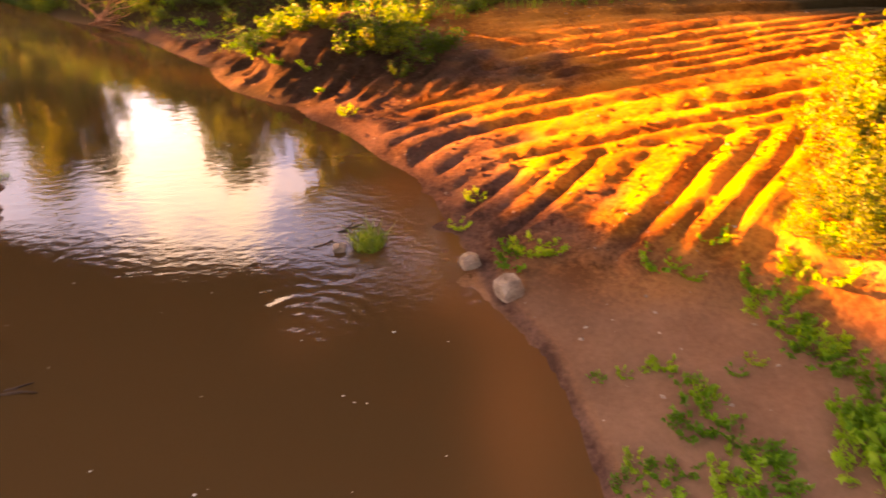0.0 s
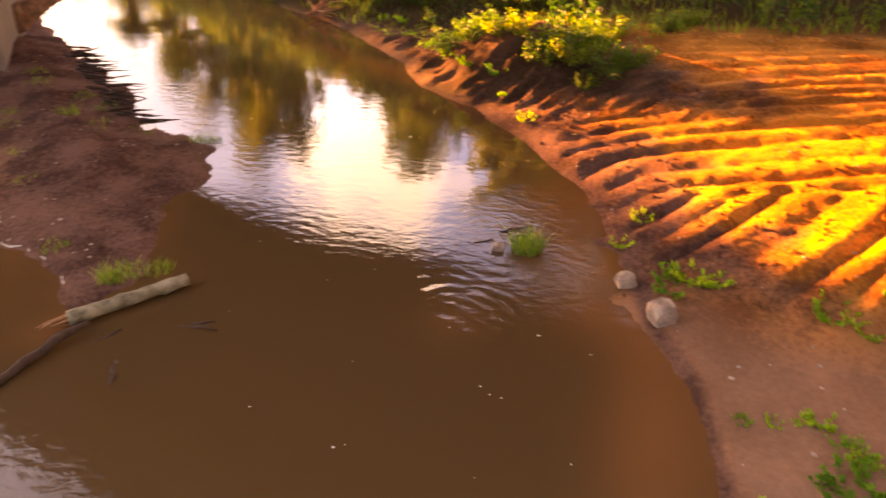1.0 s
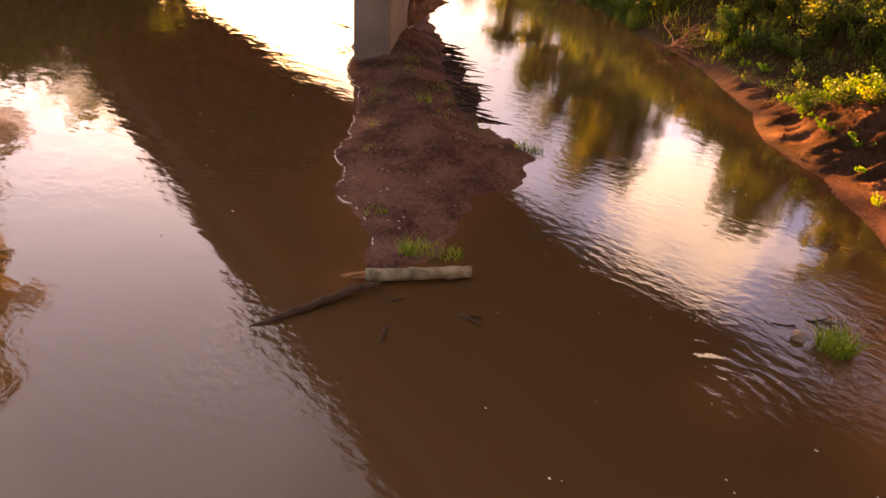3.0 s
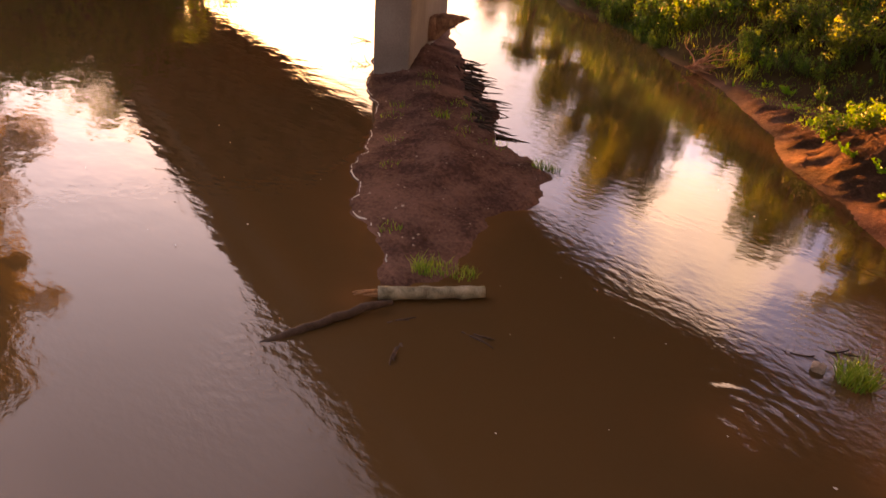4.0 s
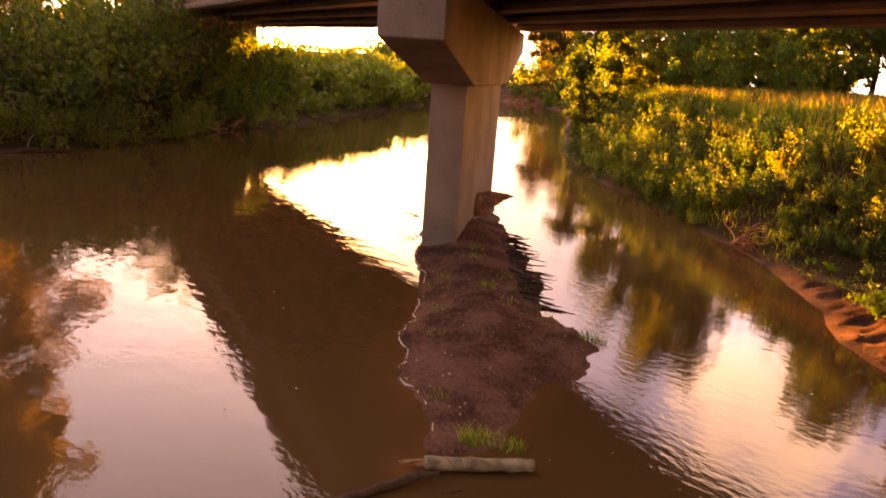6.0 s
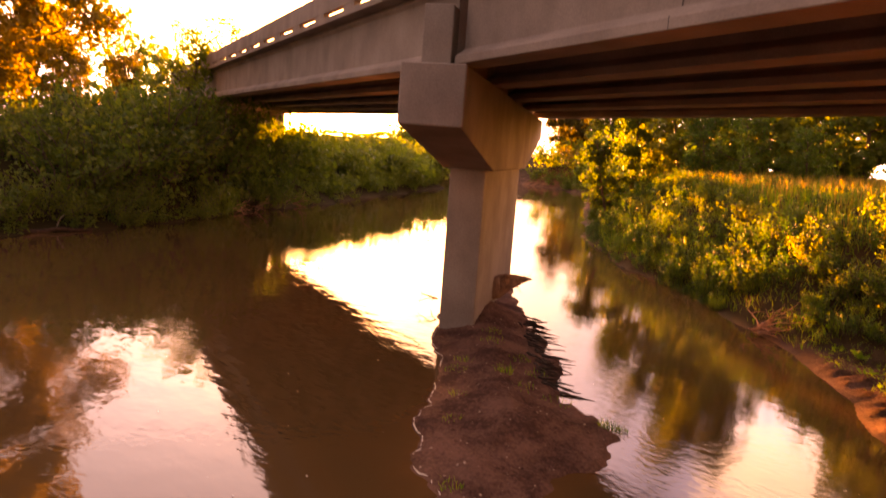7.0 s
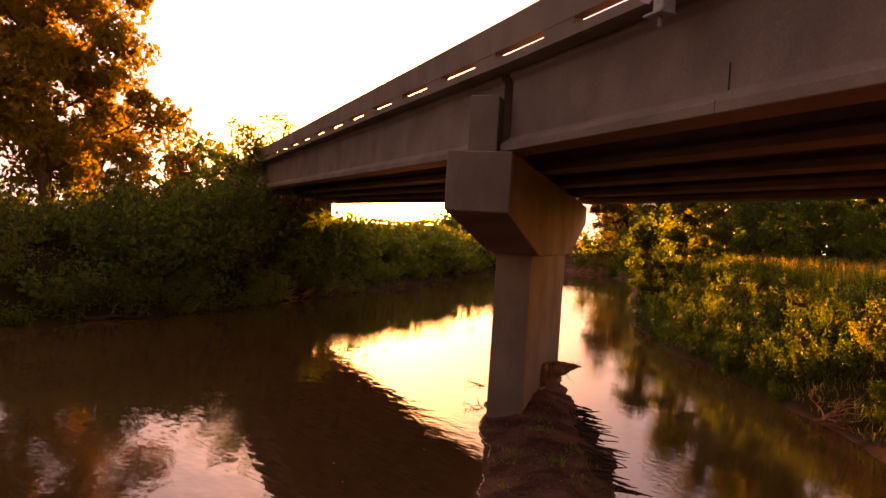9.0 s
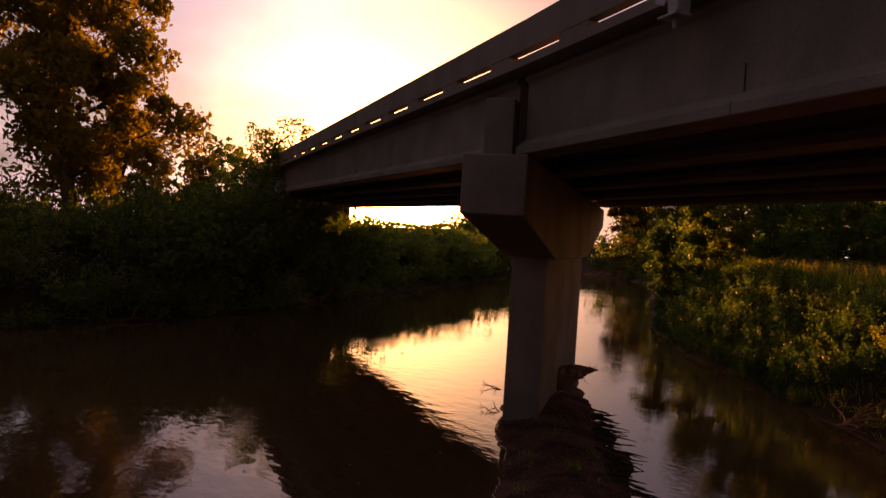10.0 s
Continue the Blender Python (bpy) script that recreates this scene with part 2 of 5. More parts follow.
def from_line(x, y, line):
    """Distance to a line of points."""
    best = np.full(np.shape(x), 1e9)
    for (ax, ay), (bx, by) in zip(line, line[1:]):
        dx, dy = bx - ax, by - ay
        t = np.clip(((x - ax) * dx + (y - ay) * dy) / (dx * dx + dy * dy), 0, 1)
        best = np.minimum(best, np.hypot(x - ax - t * dx, y - ay - t * dy))
    return best


def within(x, y, ring):
    inside = np.zeros(np.shape(x), bool)
    for (ax, ay), (bx, by) in zip(ring, ring[1:] + ring[:1]):
        if ay != by:
            inside ^= ((ay > y) != (by > y)) & (x < (bx - ax) * (y - ay) / (by - ay) + ax)
    return inside


# ---- the lie of the land ----
SHORE_RIGHT = [(6, -120), (3.5, -40), (2.2, -8), (1.6, 0), (1.42, 4.4), (1.15, 6.1), (0.7, 7.1), (0.5, 8.2), (-0.45, 10.7), (-1.7, 12.5), (-3.2, 14.3), (-4.8, 15.4),
               (-5.8, 17.2), (-8.6, 20.1), (-11.5, 22.5), (-16, 25.8), (-21.5, 29.4), (-27.5, 34.2), (-33, 41), (-39, 48.2), (-50, 62.5), (-64, 80), (-78, 86), (-100, 89), (-170, 96)]
SHORE_LEFT = [(-40, -120), (-34, -30), (-33.5, -5), (-34.8, 2.5), (-36.5, 7.1), (-40, 13.5), (-44, 17.5), (-46.5, 22), (-49.5, 26.5), (-53.5, 31.5), (-59, 38.5), (-64.5, 46.5), (-72, 56), (-84, 62), (-170, 72)]
RIVER = SHORE_RIGHT + SHORE_LEFT[::-1]
BAR = [(-6.2, 5.2), (-6.9, 5.9), (-8.1, 6.35), (-9.1, 7.1), (-10.6, 8.3), (-11.4, 9.4), (-12.6, 10.2), (-14.6, 11.6), (-18.5, 15.6), (-21, 19), (-20, 20.5), (-17.6, 17.6), (-15.4, 16.1), (-13.3, 14.4),
       (-11.1, 12.9), (-9.8, 11.4), (-8.5, 10.8), (-7.4, 10.5), (-6.75, 9.3), (-6.75, 8.2), (-6.3, 7.0), (-5.75, 6.3)]


def land(x, y):
    """Height of the ground; the water stands at 0."""
    x, y = np.asarray(x, float), np.asarray(y, float)
    wob = 0.18 * lattice(x, y, 0.9, 3) + (0.7 * lattice(x, y, 3.1, 4) + 0.4 * lattice(x, y, 1.4, 5)) * ease(y, 17, 24)
    d_right, d_left = from_line(x, y, SHORE_RIGHT), from_line(x, y, SHORE_LEFT)
    wet = within(x, y, RIVER)
    right = d_right < d_left
    d = np.where(wet, -1.0, 1.0) * np.minimum(d_right, d_left) + wob * 0.5
    up = np.maximum(d, 0)
    # right bank: sand flat, rutted mud slope, overgrown steep bank
    v0, rise = y + 0.25 * x, 0.05 * np.minimum(up, 14)
    flat = 0.05 * ease(up, 0, 0.12) + rise + 0.5 * ease(up, 2.6, 5.0) + 0.28 * np.maximum(up - 3.6, 0)
    slope = 0.05 * ease(up, 0, 0.3) + 0.25 * up
    wild = (0.10 + 0.6 * ease(v0, 18, 20.5)) * ease(up, 0, 0.4 + 0.5 * ease(v0, 18, 20.5)) + rise + (0.9 + 2.4 * ease(v0, 18.5, 25)) * ease(up, 0.2 + 2.0 * (1 - ease(v0, 16.5, 19.5)), 5.0)
    v = y + 0.25 * x
    a, b = ease(v, 7.2, 9.0), ease(v, 14.5, 20.0)
    bank = flat * (1 - a) + slope * a
    bank = bank * (1 - b) + wild * b
    bank = np.where(b > 0.5, bank, 3.5 * np.tanh(bank / 3.5))
    # mound beside the spit
    bank = bank + 0.75 * np.exp(-(((x + 2.6) / 1.7) ** 2 + ((y - 16.4) / 1.5) ** 2)) * ease(up, 0.2, 1.4)
    # ruts washed and driven into the mud
    mud = a * (1 - b) * ease(up, 0.0, 0.4) * (1 - ease(v, 12.4, 13.8) * (1 - ease(up, 2.4, 4.0)))
    mud = mud * (0.12 + 0.88 * ease((x + 1.38) * 0.892 - (y - 11.14) * 0.452 + 0.25 * lattice(x, y, 0.7, 14), -0.5, 0.35))
    p1 = y + 1.1 * np.exp(-up / 0.8) + 0.05 * x + 0.10 * lattice(x, y, 2.6, 11) + 0.02 * lattice(x, y, 0.5, 17)
    p2 = 0.74 * x - 0.67 * y + 0.10 * lattice(x, y, 2.2, 12) + 0.02 * lattice(x, y, 0.5, 18)
    w1, w2 = p1 * 6.6 + 0.9 * np.sin(p1 * 1.9), p2 * 5.2 + 0.8 * np.sin(p2 * 2.3)
    r1, r2 = np.abs(np.sin(w1)) ** 0.75, np.abs(np.sin(w2)) ** 0.75
    deep1 = 0.75 + 0.45 * lattice(np.floor(w1 / np.pi + 0.5) * 3.3, x * 0.35, 1.0, 61)
    deep2 = 0.75 + 0.5 * lattice(np.floor(w2 / np.pi + 0.5) * 3.3, y * 0.35, 1.0, 62)
    share = ease(y + 0.1 * x + 0.45 * lattice(x, y, 1.3, 13), 9.9, 10.7)
    bank = bank + mud * 0.13 * ((r1 - 0.8) * deep1 * share + (r2 - 0.8) * deep2 * (1 - share))
    bank = bank + mud * (0.012 * lattice(x, y, 0.14, 15) + 0.008 * lattice(x, y, 0.4, 16))
    # low broken ledge behind the sand flat
    ledge = (x - 4.55) * 0.92 + (y - 6.2) * 0.38 + 0.25 * lattice(x, y, 0.8, 18)
    bank = bank + (1 - a) * (0.26 * ease(ledge, -0.06, 0.1) + 0.16 * ease(ledge, 0.45, 0.6))
    # trodden wet foreshore below the overgrown bank
    shore = ease(v, 12.8, 14.2) * (1 - ease(up, 2.5, 4.5)) * ease(up, 0.05, 0.35) * (1 - ease(v0, 18, 20))
    bank = bank + shore * (0.02 * lattice(x, y, 0.5, 63) + 0.04 * lattice(x, y, 0.22, 64) + 0.07 * ease(lattice(0.75 * x + 0.66 * y, 3 * (0.66 * x - 0.75 * y), 0.8, 65), -0.06, 0.06) + 0.05 * ease(lattice(0.75 * x + 0.66 * y, 3 * (0.66 * x - 0.75 * y), 0.4, 66), 0.0, 0.1))
    left = 0.5 * ease(up, 0, 0.3) + 3.3 * ease(up, 0.1, 4.5) + 0.02 * up
    left = 3.9 * np.tanh(left / 3.9)
    z = np.where(right, bank, left)
    z = np.where(d > 0, z + 0.02, 0.22 * d)
    z = np.maximum(z, -1.3)
    # broken shallows beside the tuft
    z = z + np.exp(-(from_line(x, y, [(0.2, 7.2), (-0.45, 8.4), (-0.95, 9.8)]) / 0.6) ** 2) * (0.075 + 0.06 * lattice(x, y, 0.3, 91) + 0.03 * lattice(x, y, 0.13, 92)) * (d < 0.1)
    # field behind the banks
    z = z + 0.7 * ease(up, 12, 60) * (d > 0)
    # fine unevenness on land
    z = z + (0.05 * (1 - 0.8 * mud) * lattice(x, y, 0.7, 21) + 0.02 * (1 - 0.5 * mud) * lattice(x, y, 0.25, 22)) * ease(d, 0.1, 0.8)
    # sand bar round the pier
    e = from_line(x, y, BAR + BAR[:1]) * np.where(within(x, y, BAR), 1, -1) + 0.14 * lattice(x, y, 0.7, 31) + 0.07 * lattice(x, y, 0.23, 32)
    teeth = np.abs(((0.8 * x + 0.6 * y) * 1.9 + 0.3 * lattice(x, y, 0.8, 35)) % 1.0 - 0.5)
    e = e + 0.55 * (teeth - 0.25) * np.exp(-(from_line(x, y, [(-8.6, 10.9), (-15, 16)]) / 0.7) ** 2)
    heap = np.where(e > 0, 0.06 * ease(e, 0, 0.12) + 0.4 * ease(e, 0, 2.2), 0.3 * e) + (0.035 * lattice(x, y, 0.28, 33) + 0.05 * lattice(x, y, 1.1, 34)) * ease(e, 0.05, 0.5)
    heap = heap + 0.2 * np.exp(-(((x + 15.2) / 1.1) ** 2 + ((y - 14.5) / 1.0) ** 2)) * ease(e, 0, 0.6)
    return np.maximum(z, heap)


def height(x, y):
    return float(land(np.array([x]), np.array([y]))[0])


def lines(lo, hi, a, b, step, grow):
    mid = list(np.arange(a, b, step))
    down, s = [a], step
    while down[-1] > lo:
        s *= grow
        down.append(down[-1] - s)
    upward, s = [mid[-1]], step
    while upward[-1] < hi:
        s *= grow
        upward.append(upward[-1] + s)
    return np.array(down[:0:-1] + mid + upward[1:])


def mesh_of(name, verts, faces, mats, smooth=False):
    me = bpy.data.meshes.new(name)
    me.from_pydata([tuple(v) for v in verts], [], faces)
    for m in mats:
        me.materials.append(m)
    if smooth:
        me.polygons.foreach_set("use_smooth", [True] * len(me.polygons))
    me.update()
    return me


def sheet(name, xs, ys, zfun, mats):
    gx, gy = np.meshgrid(xs, ys)
    gz = zfun(gx.ravel(), gy.ravel())
    verts = np.stack([gx.ravel(), gy.ravel(), gz], 1)
    nx, ny = len(xs), len(ys)
    i = (np.arange(ny - 1)[:, None] * nx + np.arange(nx - 1)[None]).ravel()
    faces = np.stack([i, i + 1, i + nx + 1, i + nx], 1)
    me = bpy.data.meshes.new(name)
    me.vertices.add(len(verts))
    me.vertices.foreach_set("co", verts.ravel())
    me.loops.add(faces.size)
    me.loops.foreach_set("vertex_index", faces.ravel())
    me.polygons.add(len(faces))
    me.polygons.foreach_set("loop_start", np.arange(len(faces)) * 4)
    me.polygons.foreach_set("use_smooth", np.ones(len(faces), bool))
    me.update()
    for m in mats:
        me.materials.append(m)
    return me, verts


XS = lines(-1800, 1500, -17.0, 9.5, 0.14, 1.1)
XS = np.sort(np.concatenate([XS[(XS < -2.5) | (XS > 8)], np.arange(-2.5, 8, 0.065)]))
YS = lines(-1200, 1800, 2.8, 22.0, 0.14, 1.1)
YS = np.sort(np.concatenate([YS[(YS < 7) | (YS > 19)], np.arange(7, 15, 0.065), np.arange(15, 19, 0.1)]))


def ground_material():
    m = bpy.data.materials.new("earth")
    m.use_nodes = True
    n, l = m.node_tree.nodes, m.node_tree.links
    bsdf = n["Principled BSDF"]
    geo = n.new("ShaderNodeNewGeometry")
    noise_a, noise_b = n.new("ShaderNodeTexNoise"), n.new("ShaderNodeTexNoise")
    noise_a.inputs["Scale"].default_value, noise_a.inputs["Detail"].default_value = 1.1, 8
    noise_b.inputs["Scale"].default_value, noise_b.inputs["Detail"].default_value = 13, 10
    noise_b.inputs["Roughness"].default_value = 0.7
    for k in (noise_a, noise_b):
        l.new(geo.outputs["Position"], k.inputs["Vector"])
    mud = n.new("ShaderNodeValToRGB")
    mud.color_ramp.elements[0].position, mud.color_ramp.elements[1].position = 0.37, 0.62
    mud.color_ramp.elements[0].color, mud.color_ramp.elements[1].color = (0.28, 0.1, 0.018, 1), (0.64, 0.255, 0.038, 1)
    both = n.new("ShaderNodeMath")
    both.operation = "MULTIPLY_ADD"
    both.inputs[1].default_value = 0.85
    l.new(noise_b.outputs["Fac"], both.inputs[0])
    less = n.new("ShaderNodeMath")
    less.operation = "SUBTRACT"
    less.inputs[1].default_value = 0.42
    l.new(noise_a.outputs["Fac"], less.inputs[0])
    l.new(less.outputs[0], both.inputs[2])
    l.new(both.outputs[0], mud.inputs["Fac"])
    # wet earth colour, which also carries the shade painted on the foreshore
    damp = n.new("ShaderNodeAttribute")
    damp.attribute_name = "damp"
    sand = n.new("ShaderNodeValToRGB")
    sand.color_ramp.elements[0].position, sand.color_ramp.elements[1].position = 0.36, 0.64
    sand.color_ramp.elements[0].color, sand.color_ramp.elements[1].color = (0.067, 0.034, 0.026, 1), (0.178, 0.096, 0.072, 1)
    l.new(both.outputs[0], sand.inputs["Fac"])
    crust = n.new("ShaderNodeMixRGB")
    dry = n.new("ShaderNodeAttribute")
    dry.attribute_name = "flat_sand"
    grain = n.new("ShaderNodeValToRGB")
    grain.color_ramp.elements[0].position, grain.color_ramp.elements[1].position = 0.25, 0.75
    grain.color_ramp.elements[0].color, grain.color_ramp.elements[1].color = (0.165, 0.088, 0.052, 1), (0.255, 0.142, 0.088, 1)
    l.new(both.outputs[0], grain.inputs["Fac"])
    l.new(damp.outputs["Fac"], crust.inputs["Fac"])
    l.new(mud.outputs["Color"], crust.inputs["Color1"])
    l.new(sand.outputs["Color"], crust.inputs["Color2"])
    # soil under plants, by the mask of where plants grow; also darkens the shaded foreshore
    grown_shade = n.new("ShaderNodeAttribute")
    grown_shade.attribute_name = "grown_shade"
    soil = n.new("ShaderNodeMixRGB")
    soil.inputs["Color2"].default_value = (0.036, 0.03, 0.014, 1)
    l.new(grown_shade.outputs["Fac"], soil.inputs["Fac"])
    beach = n.new("ShaderNodeMixRGB")
    l.new(dry.outputs["Fac"], beach.inputs["Fac"])
    l.new(crust.outputs["Color"], beach.inputs["Color1"])
    l.new(grain.outputs["Color"], beach.inputs["Color2"])
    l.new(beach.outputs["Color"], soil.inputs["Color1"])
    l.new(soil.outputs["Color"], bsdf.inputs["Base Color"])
    # wet margin at the water is smoother
    split = n.new("ShaderNodeSeparateXYZ")
    l.new(geo.outputs["Position"], split.inputs[0])
    wet = n.new("ShaderNodeMapRange")
    wet.inputs["From Min"].default_value, wet.inputs["From Max"].default_value = 0.0, 0.22
    wet.inputs["To Min"].default_value, wet.inputs["To Max"].default_value = 0.7, 0.95
    l.new(split.outputs["Z"], wet.inputs["Value"])
    l.new(wet.outputs[0], bsdf.inputs["Roughness"])
    bsdf.inputs["Specular IOR Level"].default_value = 0.03
    b = n.new("ShaderNodeBump")
    b.inputs["Strength"].default_value, b.inputs["Distance"].default_value = 1.0, 0.07
    l.new(both.outputs[0], b.inputs["Height"])
    soft = n.new("ShaderNodeMapRange")
    soft.inputs["To Min"].default_value, soft.inputs["To Max"].default_value = 1.0, 0.3
    l.new(dry.outputs["Fac"], soft.inputs["Value"])
    l.new(soft.outputs[0], b.inputs["Strength"])
    l.new(b.outputs["Normal"], bsdf.inputs["Normal"])
    return m


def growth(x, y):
    """1 where plants cover the soil; about half on the foreshore, as painted shade."""
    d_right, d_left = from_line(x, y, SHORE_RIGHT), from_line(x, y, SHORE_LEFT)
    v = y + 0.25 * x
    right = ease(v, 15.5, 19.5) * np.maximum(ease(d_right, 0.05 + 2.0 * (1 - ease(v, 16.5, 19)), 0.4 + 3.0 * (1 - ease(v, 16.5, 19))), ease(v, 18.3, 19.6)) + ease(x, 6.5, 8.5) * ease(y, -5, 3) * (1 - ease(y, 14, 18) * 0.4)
    # no plants here: shade over the wet foreshore put into the soil colour
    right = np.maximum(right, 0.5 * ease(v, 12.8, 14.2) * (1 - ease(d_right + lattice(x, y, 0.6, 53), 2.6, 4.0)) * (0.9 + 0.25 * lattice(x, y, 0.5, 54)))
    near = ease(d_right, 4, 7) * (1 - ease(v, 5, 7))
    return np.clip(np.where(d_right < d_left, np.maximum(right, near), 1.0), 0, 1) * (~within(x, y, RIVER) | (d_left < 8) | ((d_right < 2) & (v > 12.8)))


def damp_and_shade(x, y, z):
    """1 where the earth is dark: wet bar and water's edge, wet foreshore with its shade painted in."""
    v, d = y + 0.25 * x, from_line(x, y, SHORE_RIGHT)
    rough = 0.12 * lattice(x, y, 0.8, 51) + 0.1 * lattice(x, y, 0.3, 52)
    # wider dark margin here: shade on the shore put into the colour
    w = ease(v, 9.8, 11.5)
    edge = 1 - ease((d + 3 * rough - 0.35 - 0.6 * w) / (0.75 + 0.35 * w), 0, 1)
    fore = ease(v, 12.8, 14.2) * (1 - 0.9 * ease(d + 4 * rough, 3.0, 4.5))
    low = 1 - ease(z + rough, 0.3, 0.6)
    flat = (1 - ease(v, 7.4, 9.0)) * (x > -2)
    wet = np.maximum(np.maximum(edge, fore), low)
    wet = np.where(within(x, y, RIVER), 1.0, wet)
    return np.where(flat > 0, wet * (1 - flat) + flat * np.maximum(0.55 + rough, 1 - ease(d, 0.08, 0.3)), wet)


def flat_sand(x, y):
    """1 on the smooth sand spit, 0 elsewhere."""
    v, d = y + 0.25 * x, from_line(x, y, SHORE_RIGHT)
    return (1 - ease(v + 0.3 * lattice(x, y, 0.9, 55), 7.2, 8.4)) * ease(d, 0.0, 0.2) * (x > -2) * (y > -110) * (1 - ease(0.92 * (x - 4.3) + 0.38 * (y - 6.2), -0.3, 0.2))


ground_mesh, gv = sheet("ground", XS, YS, land, [ground_material()])
at = ground_mesh.attributes.new("grown_shade", "FLOAT", "POINT")
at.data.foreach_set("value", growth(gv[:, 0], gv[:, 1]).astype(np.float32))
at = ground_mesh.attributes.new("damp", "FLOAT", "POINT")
at.data.foreach_set("value", damp_and_shade(gv[:, 0], gv[:, 1], gv[:, 2]).astype(np.float32))
at = ground_mesh.attributes.new("flat_sand", "FLOAT", "POINT")
at.data.foreach_set("value", flat_sand(gv[:, 0], gv[:, 1]).astype(np.float32))
tagged(new("ground", ground_mesh), "reddish-brown rutted mud banks, sand bar and overgrown soil along a river", "ground", kind="structure")


def water_material():
    m = bpy.data.materials.new("muddy_water")
    m.use_nodes = True
    n, l = m.node_tree.nodes, m.node_tree.links
    bsdf = n["Principled BSDF"]
    geo = n.new("ShaderNodeNewGeometry")
    shallow = n.new("ShaderNodeAttribute")
    shallow.attribute_name = "shallow"
    tone = n.new("ShaderNodeMixRGB")
    tone.inputs["Color1"].default_value, tone.inputs["Color2"].default_value = (0.067, 0.039, 0.016, 1), (0.15, 0.068, 0.025, 1)
    l.new(shallow.outputs["Fac"], tone.inputs["Fac"])
    l.new(tone.outputs["Color"], bsdf.inputs["Base Color"])
    bsdf.inputs["Roughness"].default_value = 0.02
    bsdf.inputs["IOR"].default_value = 1.37
    stretch = n.new("ShaderNodeMapping")
    stretch.inputs["Rotation"].default_value = (0, 0, radians(-20))
    stretch.inputs["Scale"].default_value = (0.62, 1.0, 1)
    small, wide, patch = n.new("ShaderNodeTexNoise"), n.new("ShaderNodeTexNoise"), n.new("ShaderNodeTexNoise")
    small.inputs["Scale"].default_value, small.inputs["Detail"].default_value = 7.5, 4
    wide.inputs["Scale"].default_value, wide.inputs["Detail"].default_value = 2.0, 2
    patch.inputs["Scale"].default_value, patch.inputs["Detail"].default_value = 0.3, 2
    l.new(geo.outputs["Position"], stretch.inputs["Vector"])
    for k in (small, wide):
        l.new(stretch.outputs["Vector"], k.inputs["Vector"])
    l.new(geo.outputs["Position"], patch.inputs["Vector"])
    gain = n.new("ShaderNodeMapRange")
    gain.inputs["From Min"].default_value, gain.inputs["From Max"].default_value = 0.42, 0.68
    gain.inputs["To Min"].default_value, gain.inputs["To Max"].default_value = 0.1, 0.5
    l.new(patch.outputs["Fac"], gain.inputs["Value"])
    lively = n.new("ShaderNodeAttribute")
    lively.attribute_name = "lively"
    plus = n.new("ShaderNodeMath")
    plus.operation = "ADD"
    l.new(gain.outputs[0], plus.inputs[0])
    l.new(lively.outputs["Fac"], plus.inputs[1])
    times = n.new("ShaderNodeMath")
    times.operation = "MULTIPLY"
    l.new(small.outputs["Fac"], times.inputs[0])
    l.new(plus.outputs[0], times.inputs[1])
    total = n.new("ShaderNodeMath")
    total.operation = "MULTIPLY_ADD"
    rolling = n.new("ShaderNodeAttribute")
    rolling.attribute_name = "rolling"
    l.new(rolling.outputs["Fac"], total.inputs[1])
    l.new(wide.outputs["Fac"], total.inputs[0])
    l.new(times.outputs[0], total.inputs[2])
    b = n.new("ShaderNodeBump")
    b.inputs["Strength"].default_value, b.inputs["Distance"].default_value = 0.43, 0.02
    l.new(total.outputs[0], b.inputs["Height"])
    l.new(b.outputs["Normal"], bsdf.inputs["Normal"])
    return m


wx, wy = lines(-180, 25, -6.5, 0.2, 0.047, 1.09), lines(-160, 190, 1.9, 9.0, 0.047, 1.09)


